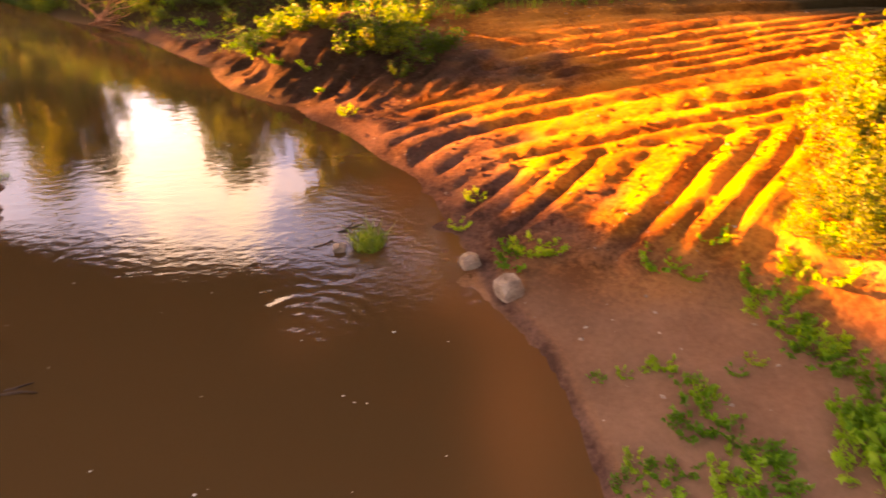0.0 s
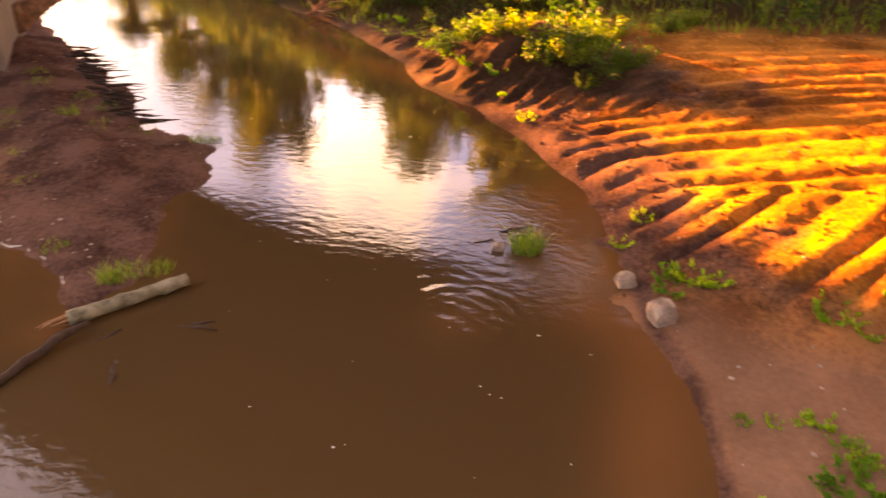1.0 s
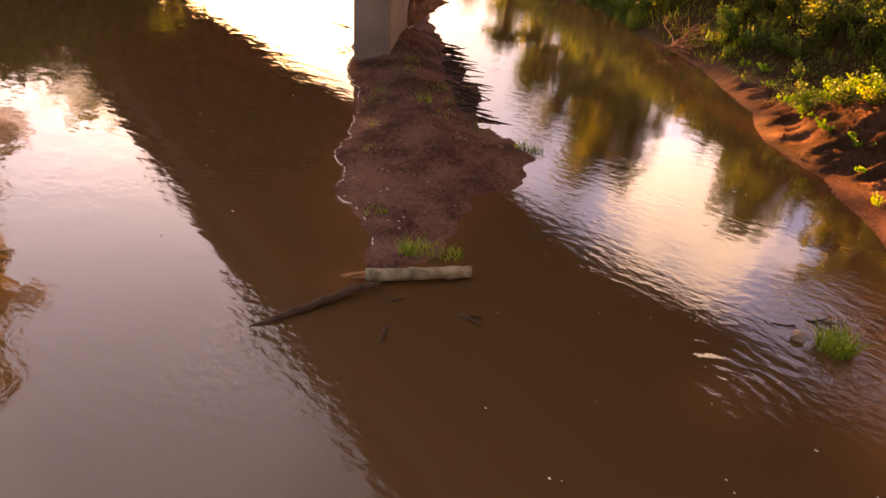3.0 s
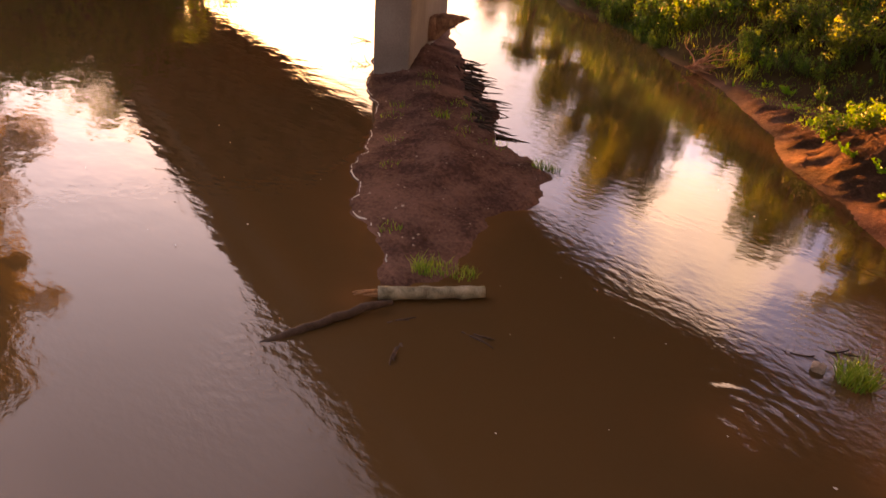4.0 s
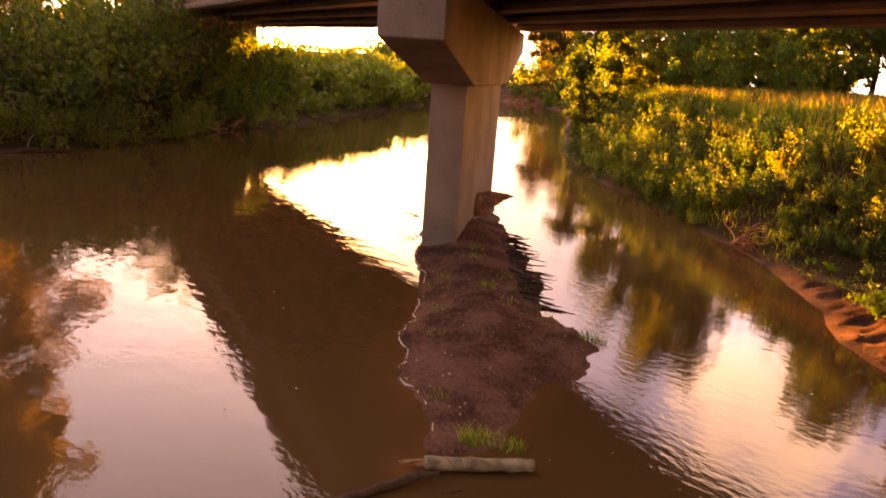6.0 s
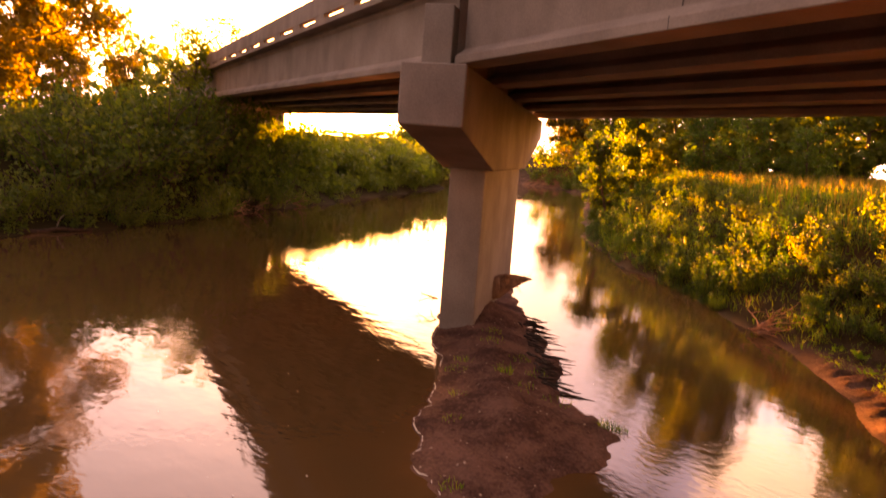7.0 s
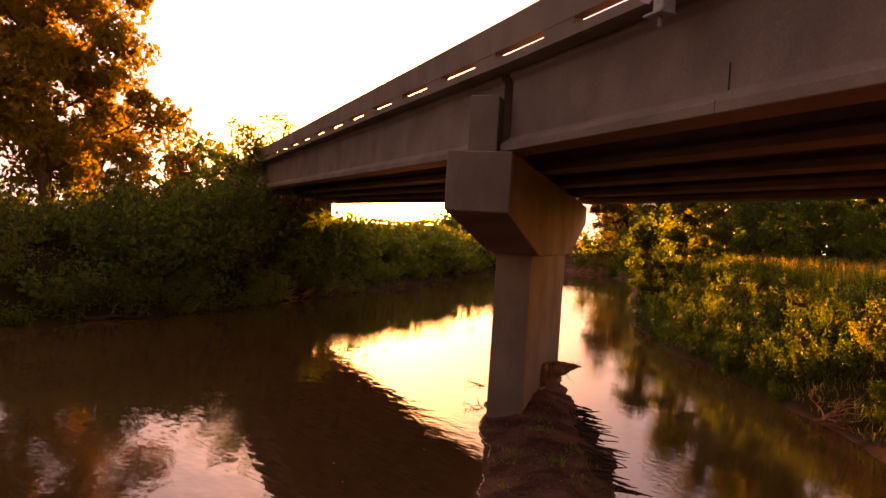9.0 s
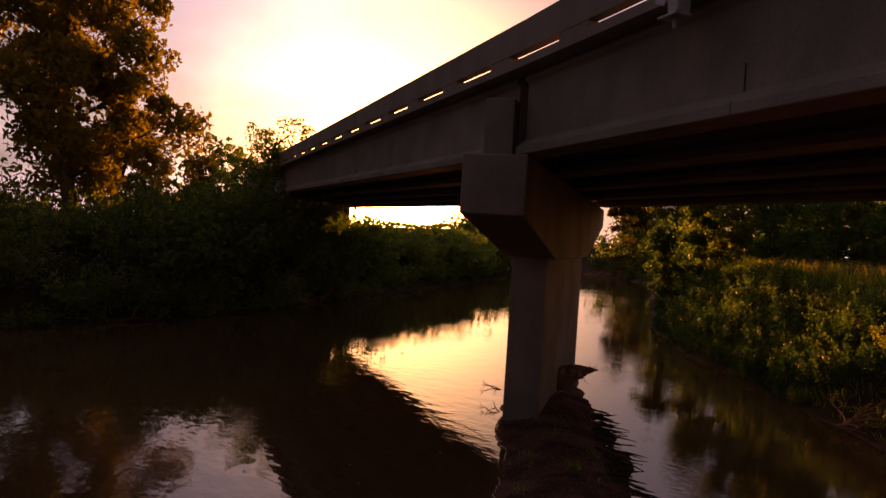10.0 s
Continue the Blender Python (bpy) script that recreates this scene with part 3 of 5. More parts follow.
def swell(x, y):
    """Standing ripples: bow waves over a shoal, a short train of waves, a riffle beside the tuft."""
    rough = lattice(x, y, 0.35, 41)
    r = np.hypot((x + 1.68) * 0.95, y - 6.45) + 0.07 * rough
    spread = 0.45 + 0.5 * lattice(x, y, 0.3, 47) + 0.7 * lattice(x, y, 0.13, 49)
    bows = spread * np.exp(-((r - 0.72) / 0.26) ** 2) * np.sin(r * 28) * ease(y, 6.0, 6.7)
    ruffle = np.exp(-(((x + 1.6) / 0.5) ** 2 + ((y - 6.5) / 0.6) ** 2)) * lattice(0.4 * x, y, 0.09, 48)
    side = np.exp(-(from_line(x, y, [(-1.75, 7.9), (-1.2, 7.0), (-0.85, 5.7)]) / 0.16) ** 2) * np.sin((0.25 * x + 0.97 * y) * 33 + 1.2 * rough)
    train = np.exp(-(((x + 4.25) / 0.5) ** 2 + ((y - 7.95 + 0.3 * (x + 4.25)) / 0.27) ** 2)) * np.sin((0.28 * x + 0.96 * y) * 34 + 0.8 * rough)
    riffle = np.exp(-(((x + 1.4) / 0.35) ** 2 + ((y - 7.8) / 0.35) ** 2)) * np.sin((0.2 * x + y) * 27 + 1.5 * rough)
    broken = 0.4 + 0.9 * lattice(x, y, 0.2, 44)
    # wake trailing from the drowned branch's end
    wake = 0.0 * x
    for wx_, wy_, far in ((0.30, -0.95, 0.8), (0.62, -0.78, 0.9), (0.93, -0.37, 1.1)):
        s, p = (x + 6.1) * wx_ + (y - 3.42) * wy_, (x + 6.1) * wy_ - (y - 3.42) * wx_
        wake = wake + ease(s, -0.15, 0.1) * np.exp(-np.maximum(s, 0) / far) * np.exp(-((p + 0.05 * rough) / 0.13) ** 2) * np.sin(p * 38 + 0.7 * rough)
    return 0.0062 * bows + (0.004 * train + 0.003 * riffle + 0.0042 * side + 0.0042 * wake) * broken + 0.0035 * ruffle


water_mesh, wv = sheet("river_water", wx, wy, swell, [water_material()])
bed = land(wv[:, 0], wv[:, 1])
at = water_mesh.attributes.new("shallow", "FLOAT", "POINT")
near_spit = np.exp(-(((wv[:, 0] - 0.75) / 0.5) ** 2 + ((wv[:, 1] - 5.2) / 1.9) ** 2))
at.data.foreach_set("value", np.clip(np.exp(bed * 10) * 0.4 * (1 - ease(wv[:, 1] + 0.25 * wv[:, 0], 9, 12)) + 0.8 * near_spit + 0.9 * np.exp(-(from_line(wv[:, 0], wv[:, 1], [(0.3, 7.4), (-0.3, 8.8), (-0.7, 10.2)]) / 0.8) ** 2) + 0.45 * np.exp(-(((wv[:, 0] + 6.1) / 0.35) ** 2 + ((wv[:, 1] - 4.85) / 0.3) ** 2)) + 0.35 * np.exp(-(((wv[:, 0] + 1.6) / 0.45) ** 2 + ((wv[:, 1] - 6.5) / 0.5) ** 2)), 0, 1).astype(np.float32))
at = water_mesh.attributes.new("lively", "FLOAT", "POINT")
fast = 1.9 * np.exp(-(from_line(wv[:, 0], wv[:, 1], [(-0.3, 7.4), (-1.2, 8.6), (-1.0, 10.0)]) / 0.75) ** 2) + 0.8 * np.exp(-(from_line(wv[:, 0], wv[:, 1], [(-7.0, 10.6), (-5.4, 8.5), (-3.9, 7.95), (-2.3, 8.1)]) / 0.55) ** 2) + np.exp(-(from_line(wv[:, 0], wv[:, 1], [(-12, 14.6), (-8, 11.4)]) / 0.9) ** 2) + 2.2 * np.exp(-(from_line(wv[:, 0], wv[:, 1], [(-1.6, 6.9), (-1.5, 6.0)]) / 0.5) ** 2) + 1.2 * np.exp(-(from_line(wv[:, 0], wv[:, 1], [(-6.1, 3.4), (-5.3, 2.4)]) / 0.5) ** 2) + 1.0 * np.exp(-(from_line(wv[:, 0], wv[:, 1], [(-6.1, 3.4), (-4.4, 3.3)]) / 0.4) ** 2)
at.data.foreach_set("value", np.clip(fast * 0.55, 0, 3).astype(np.float32))
at = water_mesh.attributes.new("rolling", "FLOAT", "POINT")
at.data.foreach_set("value", (0.36 + 0.75 * ease(-wv[:, 0], 7, 14) * (1 - ease(wv[:, 1], 9, 15))).astype(np.float32))
tagged(new("river_water", water_mesh), "calm muddy brown river water reflecting the evening sky", "water", kind="structure")


# ---- building blocks ----
def part(name, me, parent, label="", m=None):
    ob = new(name, me)
    ob.parent = parent
    if m is not None:
        ob.matrix_basis = m
    if label:
        tagged(ob, label)
    return ob


def thing(name, place, label, category, group="", turn=0.0):
    ob = new(name)
    ob.matrix_basis = place if isinstance(place, Matrix) else pose(*place, 0, 0, turn)
    return tagged(ob, label, category, group)


def prism(name, outline, x0, x1, mat, bevel=0.02):
    """An outline in y, z drawn out along x."""
    bm = bmesh.new()
    a = [bm.verts.new((x0, y, z)) for y, z in outline]
    b = [bm.verts.new((x1, y, z)) for y, z in outline]
    bm.faces.new(a[::-1])
    bm.faces.new(b)
    for i in range(len(outline)):
        j = (i + 1) % len(outline)
        bm.faces.new((a[i], a[j], b[j], b[i]))
    bmesh.ops.recalc_face_normals(bm, faces=bm.faces)
    if bevel:
        bmesh.ops.bevel(bm, geom=bm.edges[:], offset=bevel, segments=1, affect="EDGES", clamp_overlap=True)
    me = bpy.data.meshes.new(name)
    bm.to_mesh(me)
    bm.free()
    me.materials.append(mat)
    return me


def box_mesh(name, lo, hi, mat, bevel=0.02):
    return prism(name, [(lo[1], lo[2]), (hi[1], lo[2]), (hi[1], hi[2]), (lo[1], hi[2])], lo[0], hi[0], mat, bevel)


# ---- the bridge ----
# its own axes: x along the deck, y across it away from the open side, z up
BRIDGE = Matrix.Translation((-11.05, 9.19, 0)) @ pose(0, 0, 0, 0, 0, -12.24)
LEFT_END, RIGHT_END = -62.0, 48.0
bridge = thing("road_bridge", BRIDGE, "grey concrete road bridge on a hammerhead pier, crossing the river askew", "bridge")
profile = [(-0.33, 0), (0.33, 0), (0.33, 0.17), (0.11, 0.34), (0.11, 1.55), (0.2, 1.64), (0.2, 1.745), (-0.2, 1.745), (-0.2, 1.64), (-0.11, 1.55), (-0.11, 0.34), (-0.33, 0.17)]
GIRDER_Z, GRADE, FALL = 6.88, 0.012, 0.017  # the left span climbs gently away from the pier; the deck falls to the far side


def graded(me, climb=True):
    for v in me.vertices:
        v.co.z += GRADE * max(0.0, -v.co.x) * climb - FALL * v.co.y
    return me


for k in range(5):
    yk = 0.36 + 2.5 * k
    line_up = -1.207 * yk  # the joint over the pier follows the skew
    outline = [(yk + a, GIRDER_Z + b) for a, b in profile]
    for x0, x1 in ((LEFT_END, line_up - 0.62), (line_up - 0.22, RIGHT_END)):
        me = prism("girder", outline, x0, x1, CONCRETE, 0.015)
        part("girder", graded(me, x0 == LEFT_END), bridge)
slab = [(-0.22, 8.70), (-0.22, 8.64), (-0.14, 8.62), (10.67, 8.62), (10.75, 8.64), (10.75, 8.70)]
for x0, x1 in ((LEFT_END, 0.0), (0.0, RIGHT_END)):
    part("deck", graded(prism("deck", slab, x0, x1, CONCRETE, 0)), bridge)
    part("road_surface", graded(box_mesh("road_surface", (x0, 0.2, 8.702), (x1, 10.3, 8.74), ASPHALT, 0)), bridge, "dark asphalt road surface")
    for y0, y1 in ((-0.22, 0.0), (10.53, 10.75)):
        part("kerb", graded(box_mesh("kerb", (x0, y0, 8.70), (x1, y1, 8.82), CONCRETE, 0)), bridge)
        rail = [(y0, 8.97), (y1, 8.97), (y1, 9.60), (y1 - 0.03, 9.62), (y0 + 0.03, 9.62), (y0, 9.60)]
        beam = part("rail_beam", graded(prism("rail_beam", rail, x0, x1, CONCRETE, 0)), bridge)
        post = box_mesh("rail_post", (-0.5, y0 + 0.01, 8.815), (0.5, y1 - 0.01, 8.975), CONCRETE, 0.006)
        for k in range(-15, 20):
            x = -(1.20 + 3.03 * k)
            if x0 < x < x1 and LEFT_END + 1 < x < RIGHT_END - 1:
                part("rail_post", post, beam, m=pose(x, 0, GRADE * max(0.0, -x) - FALL * y0))

part("form_joint", box_mesh("form_joint", (5.562, 0.026, 6.89), (5.574, 0.05, 7.06), ASPHALT, 0), bridge, "dark vertical joint in the girder flange")
part("form_joint", box_mesh("form_joint", (5.562, 0.235, 7.22), (5.574, 0.252, 7.6), ASPHALT, 0), bridge, "dark vertical joint in the girder web")

# pier: its axes run along the cap
PIER = pose(0, 0, 0, 0, 0, 90 + 38.14 + 12.24)


def pier_cap():
    L, w, zt, zb, zc, t1, t2 = 16.7, 1.41, 6.84, 5.56, 4.60, 4.56, 4.9
    out = [(0, zt), (0, zb), (t1, zc), (L - t2, zc), (L, zb + 0.3), (L, zt - 0.24)]
    bm = bmesh.new()
    a = [bm.verts.new((x, 0, z)) for x, z in out]
    b = [bm.verts.new((x, w, z)) for x, z in out]
    bm.faces.new(a)
    bm.faces.new(b[::-1])
    for i in range(6):
        j = (i + 1) % 6
        bm.faces.new((a[j], a[i], b[i], b[j]))
    bmesh.ops.recalc_face_normals(bm, faces=bm.faces)
    bmesh.ops.bevel(bm, geom=bm.edges[:], offset=0.025, segments=1, affect="EDGES")
    me = bpy.data.meshes.new("pier_cap")
    bm.to_mesh(me)
    bm.free()
    me.materials.append(CONCRETE)
    return me


part("pier_cap", pier_cap(), bridge, "pale concrete hammerhead cap with sloped undersides", m=PIER)
part("pier_column", box_mesh("pier_column", (4.56, 0.21, -1.5), (11.8, 1.21, 4.58), CONCRETE, 0.03), bridge, "tall concrete wall column standing in the sand bar", m=PIER)
part("bearing_joint", box_mesh("bearing_joint", (4.5, 0.16, 4.565), (11.86, 1.26, 4.605), CONCRETE, 0.01), bridge, m=PIER)
part("diaphragm", box_mesh("diaphragm", (0.45, 0.45, 6.80), (16.2, 1.1, 8.1), CONCRETE, 0.02), bridge, m=PIER)
for s in (LEFT_END, RIGHT_END):
    part("abutment", box_mesh("abutment", (s - 1.2, -0.4, -1), (s + 0.6, 11, 8.6), CONCRETE, 0.03), bridge)

# ---- plants ----
LEAF = np.array([(-0.5, 0, 0), (0, -0.28, 0.08), (0.5, 0, 0), (0, 0.28, 0.08)])


def turns(rng, n):
    q = rng.normal(size=(n, 4))
    q /= np.linalg.norm(q, axis=1)[:, None]
    w, x, y, z = q.T
    return np.stack([1 - 2 * (y * y + z * z), 2 * (x * y - z * w), 2 * (x * z + y * w), 2 * (x * y + z * w), 1 - 2 * (x * x + z * z), 2 * (y * z - x * w),
                     2 * (x * z - y * w), 2 * (y * z + x * w), 1 - 2 * (x * x + y * y)], 1).reshape(-1, 3, 3)


def leaves(name, points, size, rng, mat, long=1.0):
    """Small folded leaves at the points, each turned its own way."""
    n = len(points)
    base = LEAF * (long, 1, 1)
    s = size * rng.uniform(0.6, 1.35, n)
    v = np.einsum("nij,kj->nki", turns(rng, n), base) * s[:, None, None] + points[:, None]
    me = bpy.data.meshes.new(name)
    me.vertices.add(n * 4)
    me.vertices.foreach_set("co", v.ravel())
    me.loops.add(n * 6)
    i = np.arange(n)[:, None] * 4
    me.loops.foreach_set("vertex_index", (i + np.array([0, 1, 2, 0, 2, 3])).ravel())
    me.polygons.add(n * 2)
    me.polygons.foreach_set("loop_start", np.arange(n * 2) * 3)
    me.update()
    me.materials.append(mat)
    return me


def tubes(name, ways, mat, sides=5):
    """Tapered round limbs along lines of (x, y, z, radius)."""
    verts, faces = [], []
    for way in ways:
        pts = [Vector(p[:3]) for p in way]
        start = len(verts)
        for i, p in enumerate(pts):
            d = (pts[min(i + 1, len(pts) - 1)] - pts[max(i - 1, 0)]).normalized()
            side = d.orthogonal().normalized()
            other = d.cross(side)
            for k in range(sides):
                a = 2 * math.pi * k / sides
                verts.append(p + (side * math.cos(a) + other * math.sin(a)) * way[i][3])
        for i in range(len(pts) - 1):
            for k in range(sides):
                j = (k + 1) % sides
                faces.append((start + i * sides + k, start + i * sides + j, start + (i + 1) * sides + j, start + (i + 1) * sides + k))
        faces.append(tuple(start + k for k in range(sides))[::-1])
        faces.append(tuple(start + (len(pts) - 1) * sides + k for k in range(sides)))
    return mesh_of(name, verts, faces, [mat], True)


def bent(rng, start, way, length, r0, r1, steps=5, wander=0.25):
    p, d = Vector(start), Vector(way).normalized()
    out = [(*p, r0)]
    for i in range(steps):
        d = (d + Vector(rng.normal(size=3)) * wander).normalized()
        p = p + d * (length / steps)
        out.append((*p, r0 + (r1 - r0) * (i + 1) / steps))
    return out


def tree_meshes(seed, tall, spread, count, leaf, mat, bare=0.25):
    """Trunk with limbs, and a crown of leaf clumps with gaps."""
    rng = np.random.default_rng(seed)
    trunk = bent(rng, (0, 0, -0.3), (0, 0, 1), tall * 0.85, tall * 0.022, tall * 0.004, 8, 0.06)
    ways, clumps = [trunk], []
    for k in range(16):
        f = bare + (0.95 - bare) * (k + rng.uniform(0, 1)) / 16
        p = Vector(trunk[min(int(f * 8), 7)][:3]).lerp(Vector(trunk[min(int(f * 8) + 1, 8)][:3]), f * 8 % 1)
        a = k * 2.4 + rng.uniform(-0.4, 0.4)
        reach = spread * (1.05 - 0.75 * abs(f - 0.45)) * rng.uniform(0.65, 1.1)
        limb = bent(rng, p, (math.cos(a), math.sin(a), 0.45 + 0.5 * f), reach, tall * 0.008, tall * 0.0015, 5, 0.18)
        ways.append(limb)
        for q in limb[2:]:
            clumps.append((q[:3], rng.uniform(0.16, 0.30) * spread))
            for _ in range(2):
                off = rng.normal(size=3) * spread * 0.16
                twig = bent(rng, q[:3], off, spread * 0.25, tall * 0.002, tall * 0.0008, 2, 0.2)
                ways.append(twig)
                clumps.append((twig[-1][:3], rng.uniform(0.10, 0.22) * spread))
    clumps.append((trunk[-1][:3], spread * 0.25))
    per = count // len(clumps)
    pts = []
    for c, r in clumps:
        d = rng.normal(size=(per, 3))
        d /= np.linalg.norm(d, axis=1)[:, None]
        pts.append(np.array(c) + d * (rng.uniform(0.25, 1, (per, 1)) ** 0.6) * r * (1, 1, 0.75))
    return tubes("trunk", ways, BARK, 3), leaves("crown", np.concatenate(pts), leaf, rng, mat)


def plant(name, place, meshes, parts, label, category, group, size=1.0, turn=0.0):
    ob = new(name)
    for nm, me in zip(parts, meshes):
        piece = part(nm, me, ob)
        if nm in ("stem", "foliage"):
            tagged(piece, kind="stuff")
    ob.matrix_basis = pose(*place, 0, 0, turn) @ Matrix.Diagonal((size, size, size, 1))
    return tagged(ob, label, category, group)


def stand(ob, x, y, size, turn, sink=0.05):
    """A copy of a plant on the ground at x, y."""
    c = copy_thing(ob, pose(x, y, height(x, y) - sink, 0, 0, turn))
    c.scale = (size,) * 3
    return c


def weed_meshes(seed, tall, stems, per, leaf, mat, lean=0.25):
    """Upright stems set with leaves all along."""
    rng = np.random.default_rng(seed)
    ways, pts = [], []
    for k in range(stems):
        r = tall * 0.35 * math.sqrt(rng.uniform())
        a = rng.uniform(0, 6.28)
        way = bent(rng, (r * math.cos(a), r * math.sin(a), -0.05), (lean * math.cos(a), lean * math.sin(a), 1), tall * rng.uniform(0.6, 1.05), 0.007 * tall, 0.002 * tall, 4, 0.12)
        ways.append(way)
        t = rng.uniform(0.12, 1.0, per) ** 0.8 * 4
        i = np.minimum(t.astype(int), 3)
        w = np.array([q[:3] for q in way])
        p = w[i] + (w[i + 1] - w[i]) * (t - i)[:, None]
        pts.append(p + rng.normal(size=(per, 3)) * tall * 0.06 * (1.3 - 0.2 * t)[:, None])
    return tubes("stems", ways, STEM, 3), leaves("leaves", np.concatenate(pts), leaf, rng, mat, 1.5)


def shrub_meshes(seed, tall, count, leaf, mat):
    rng = np.random.default_rng(seed)
    ways, pts = [], []
    per = count // 22
    for k in range(22):
        a, r = rng.uniform(0, 6.28), tall * 0.45 * math.sqrt(rng.uniform())
        way = bent(rng, (r * 0.3 * math.cos(a), r * 0.3 * math.sin(a), -0.1), (0.7 * math.cos(a), 0.7 * math.sin(a), 1), tall * rng.uniform(0.4, 0.9), 0.012 * tall, 0.003 * tall, 4, 0.2)
        ways.append(way)
        d = rng.normal(size=(per, 3))
        d /= np.linalg.norm(d, axis=1)[:, None]
        c = np.array([way[i][:3] for i in rng.integers(2, 5, per)])
        pts.append(c + d * rng.uniform(0.2, 1, (per, 1)) ** 0.6 * tall * rng.uniform(0.10, 0.19))
    return tubes("stems", ways, BARK, 4), leaves("leaves", np.concatenate(pts), leaf, rng, mat)


def blades(name, xs, ys, zs, tall, wide, rng, mat, lean=0.35):
    """Grass blades, each a bent strip of three triangles."""
    n = len(xs)
    a, h = rng.uniform(0, 6.28, n), tall * rng.uniform(0.5, 1.2, n)
    ca, sa = np.cos(a), np.sin(a)
    l = h * lean * rng.uniform(0.2, 1.4, n)
    b = rng.uniform(0, 6.28, n)
    base = np.stack([xs, ys, zs], 1)
    side = np.stack([ca, sa, 0 * a], 1) * (wide * 0.5)
    mid = base + np.stack([np.cos(b) * l * 0.35, np.sin(b) * l * 0.35, h * 0.6], 1)
    tip = base + np.stack([np.cos(b) * l, np.sin(b) * l, h], 1)
    v = np.stack([base - side, base + side, mid + side * 0.7, mid - side * 0.7, tip], 1)
    me = bpy.data.meshes.new(name)
    me.vertices.add(n * 5)
    me.vertices.foreach_set("co", v.ravel())
    me.loops.add(n * 9)
    i = np.arange(n)[:, None] * 5
    me.loops.foreach_set("vertex_index", (i + np.array([0, 1, 2, 0, 2, 3, 3, 2, 4])).ravel())
    me.polygons.add(n * 3)
    me.polygons.foreach_set("loop_start", np.arange(n * 3) * 3)
    me.update()
    me.materials.append(mat)
    return me


AWAY = (0, 0, -400)  # unused originals are removed at the end
originals = []


def original(name, meshes, parts, label, category, group):
    ob = plant(name, AWAY, meshes, parts, label, category, group)
    originals.append(ob)
    return ob


rng = np.random.default_rng(5)
BANK = ("stem", "foliage")
weeds = [original("bushy_weed", weed_meshes(10 + k, 1.35, 10, 46, 0.076, LEAF_WEED), BANK, "leafy green riverside weed on the bank", "plant", "weeds on the bank") for k in range(4)]
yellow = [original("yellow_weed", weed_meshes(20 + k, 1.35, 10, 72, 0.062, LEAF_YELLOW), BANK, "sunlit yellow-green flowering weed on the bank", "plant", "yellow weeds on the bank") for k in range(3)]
light_weeds = [original("bank_weed", weed_meshes(26 + k, 1.35, 7, 27, 0.11, LEAF_WEED if k else LEAF_YELLOW), BANK, "leafy riverside weed", "plant", "") for k in range(3)]
light_shrubs = [original("bank_shrub", shrub_meshes(36 + k, 3.2, 264, 0.36, LEAF_DARK), BANK, "dense shrub", "shrub", "") for k in range(2)]
tall_shrubs = [original("shrub", shrub_meshes(130 + k, 5.4, 1320, 0.26, LEAF_DARK), BANK, "tall dense dark green shrub on the river bank", "shrub", "bank shrubs") for k in range(3)]
shrubs = [original("shrub", shrub_meshes(30 + k, 3.2, 640, 0.25, LEAF_DARK), BANK, "dense dark green shrub on the river bank", "shrub", "bank shrubs") for k in range(3)]
trees = [original("tree", tree_meshes(40 + k, 15, 5.8, 6500, 0.5, LEAF_TREE, 0.08), ("trunk", "crown"), "tall leafy tree behind the river bank", "tree", "trees behind the bank") for k in range(3)]
far_trees = [original("distant_tree", tree_meshes(50 + k, 13, 6.0, 760, 1.12, LEAF_DARK, 0.08), ("trunk", "crown"), "dark distant tree of the woodland edge", "tree", "distant woodland trees") for k in range(2)]


def along(line, t):
    """A point on a shore line t metres from its start, and the way to its right."""
    for (ax, ay), (bx, by) in zip(line, line[1:]):
        s = math.hypot(bx - ax, by - ay)
        if t <= s:
            break
        t -= s
    t = min(t, s)
    return ax + (bx - ax) * t / s, ay + (by - ay) * t / s, (by - ay) / s, -(bx - ax) / s


def joined(name, spots, label, category):
    """Many far plants as one mesh: spots of (plant, x, y, size, turn)."""
    cos, tris, mats, base, idx = [], [], [], 0, []
    for ob, x, y, size, turn in spots:
        m = np.array(pose(x, y, height(x, y) - 0.1, 0, 0, turn))
        for c in [c for c in ob.children if c.name.startswith("foliage")]:
            me = c.data
            v = np.empty(len(me.vertices) * 3)
            me.vertices.foreach_get("co", v)
            cos.append(v.reshape(-1, 3) * size @ m[:3, :3].T + m[:3, 3])
            me.calc_loop_triangles()
            t = np.empty(len(me.loop_triangles) * 3, np.int32)
            me.loop_triangles.foreach_get("vertices", t)
            tris.append(t.reshape(-1, 3) + base)
            if me.materials[0] not in mats:
                mats.append(me.materials[0])
            idx.append(np.full(len(t) // 3, mats.index(me.materials[0]), np.int32))
            base += len(v) // 3
    cos, tris = np.concatenate(cos), np.concatenate(tris)
    me = bpy.data.meshes.new(name)
    me.vertices.add(len(cos))
    me.vertices.foreach_set("co", cos.ravel())
    me.loops.add(tris.size)
    me.loops.foreach_set("vertex_index", tris.ravel())
    me.polygons.add(len(tris))
    me.polygons.foreach_set("loop_start", np.arange(len(tris)) * 3)
    for m in mats:
        me.materials.append(m)
    me.polygons.foreach_set("material_index", np.concatenate(idx))
    me.update()
    tagged(new(name, me), label, category, kind="stuff")


# overgrown right bank
far_weeds = []
WILD = SHORE_RIGHT[13:22]
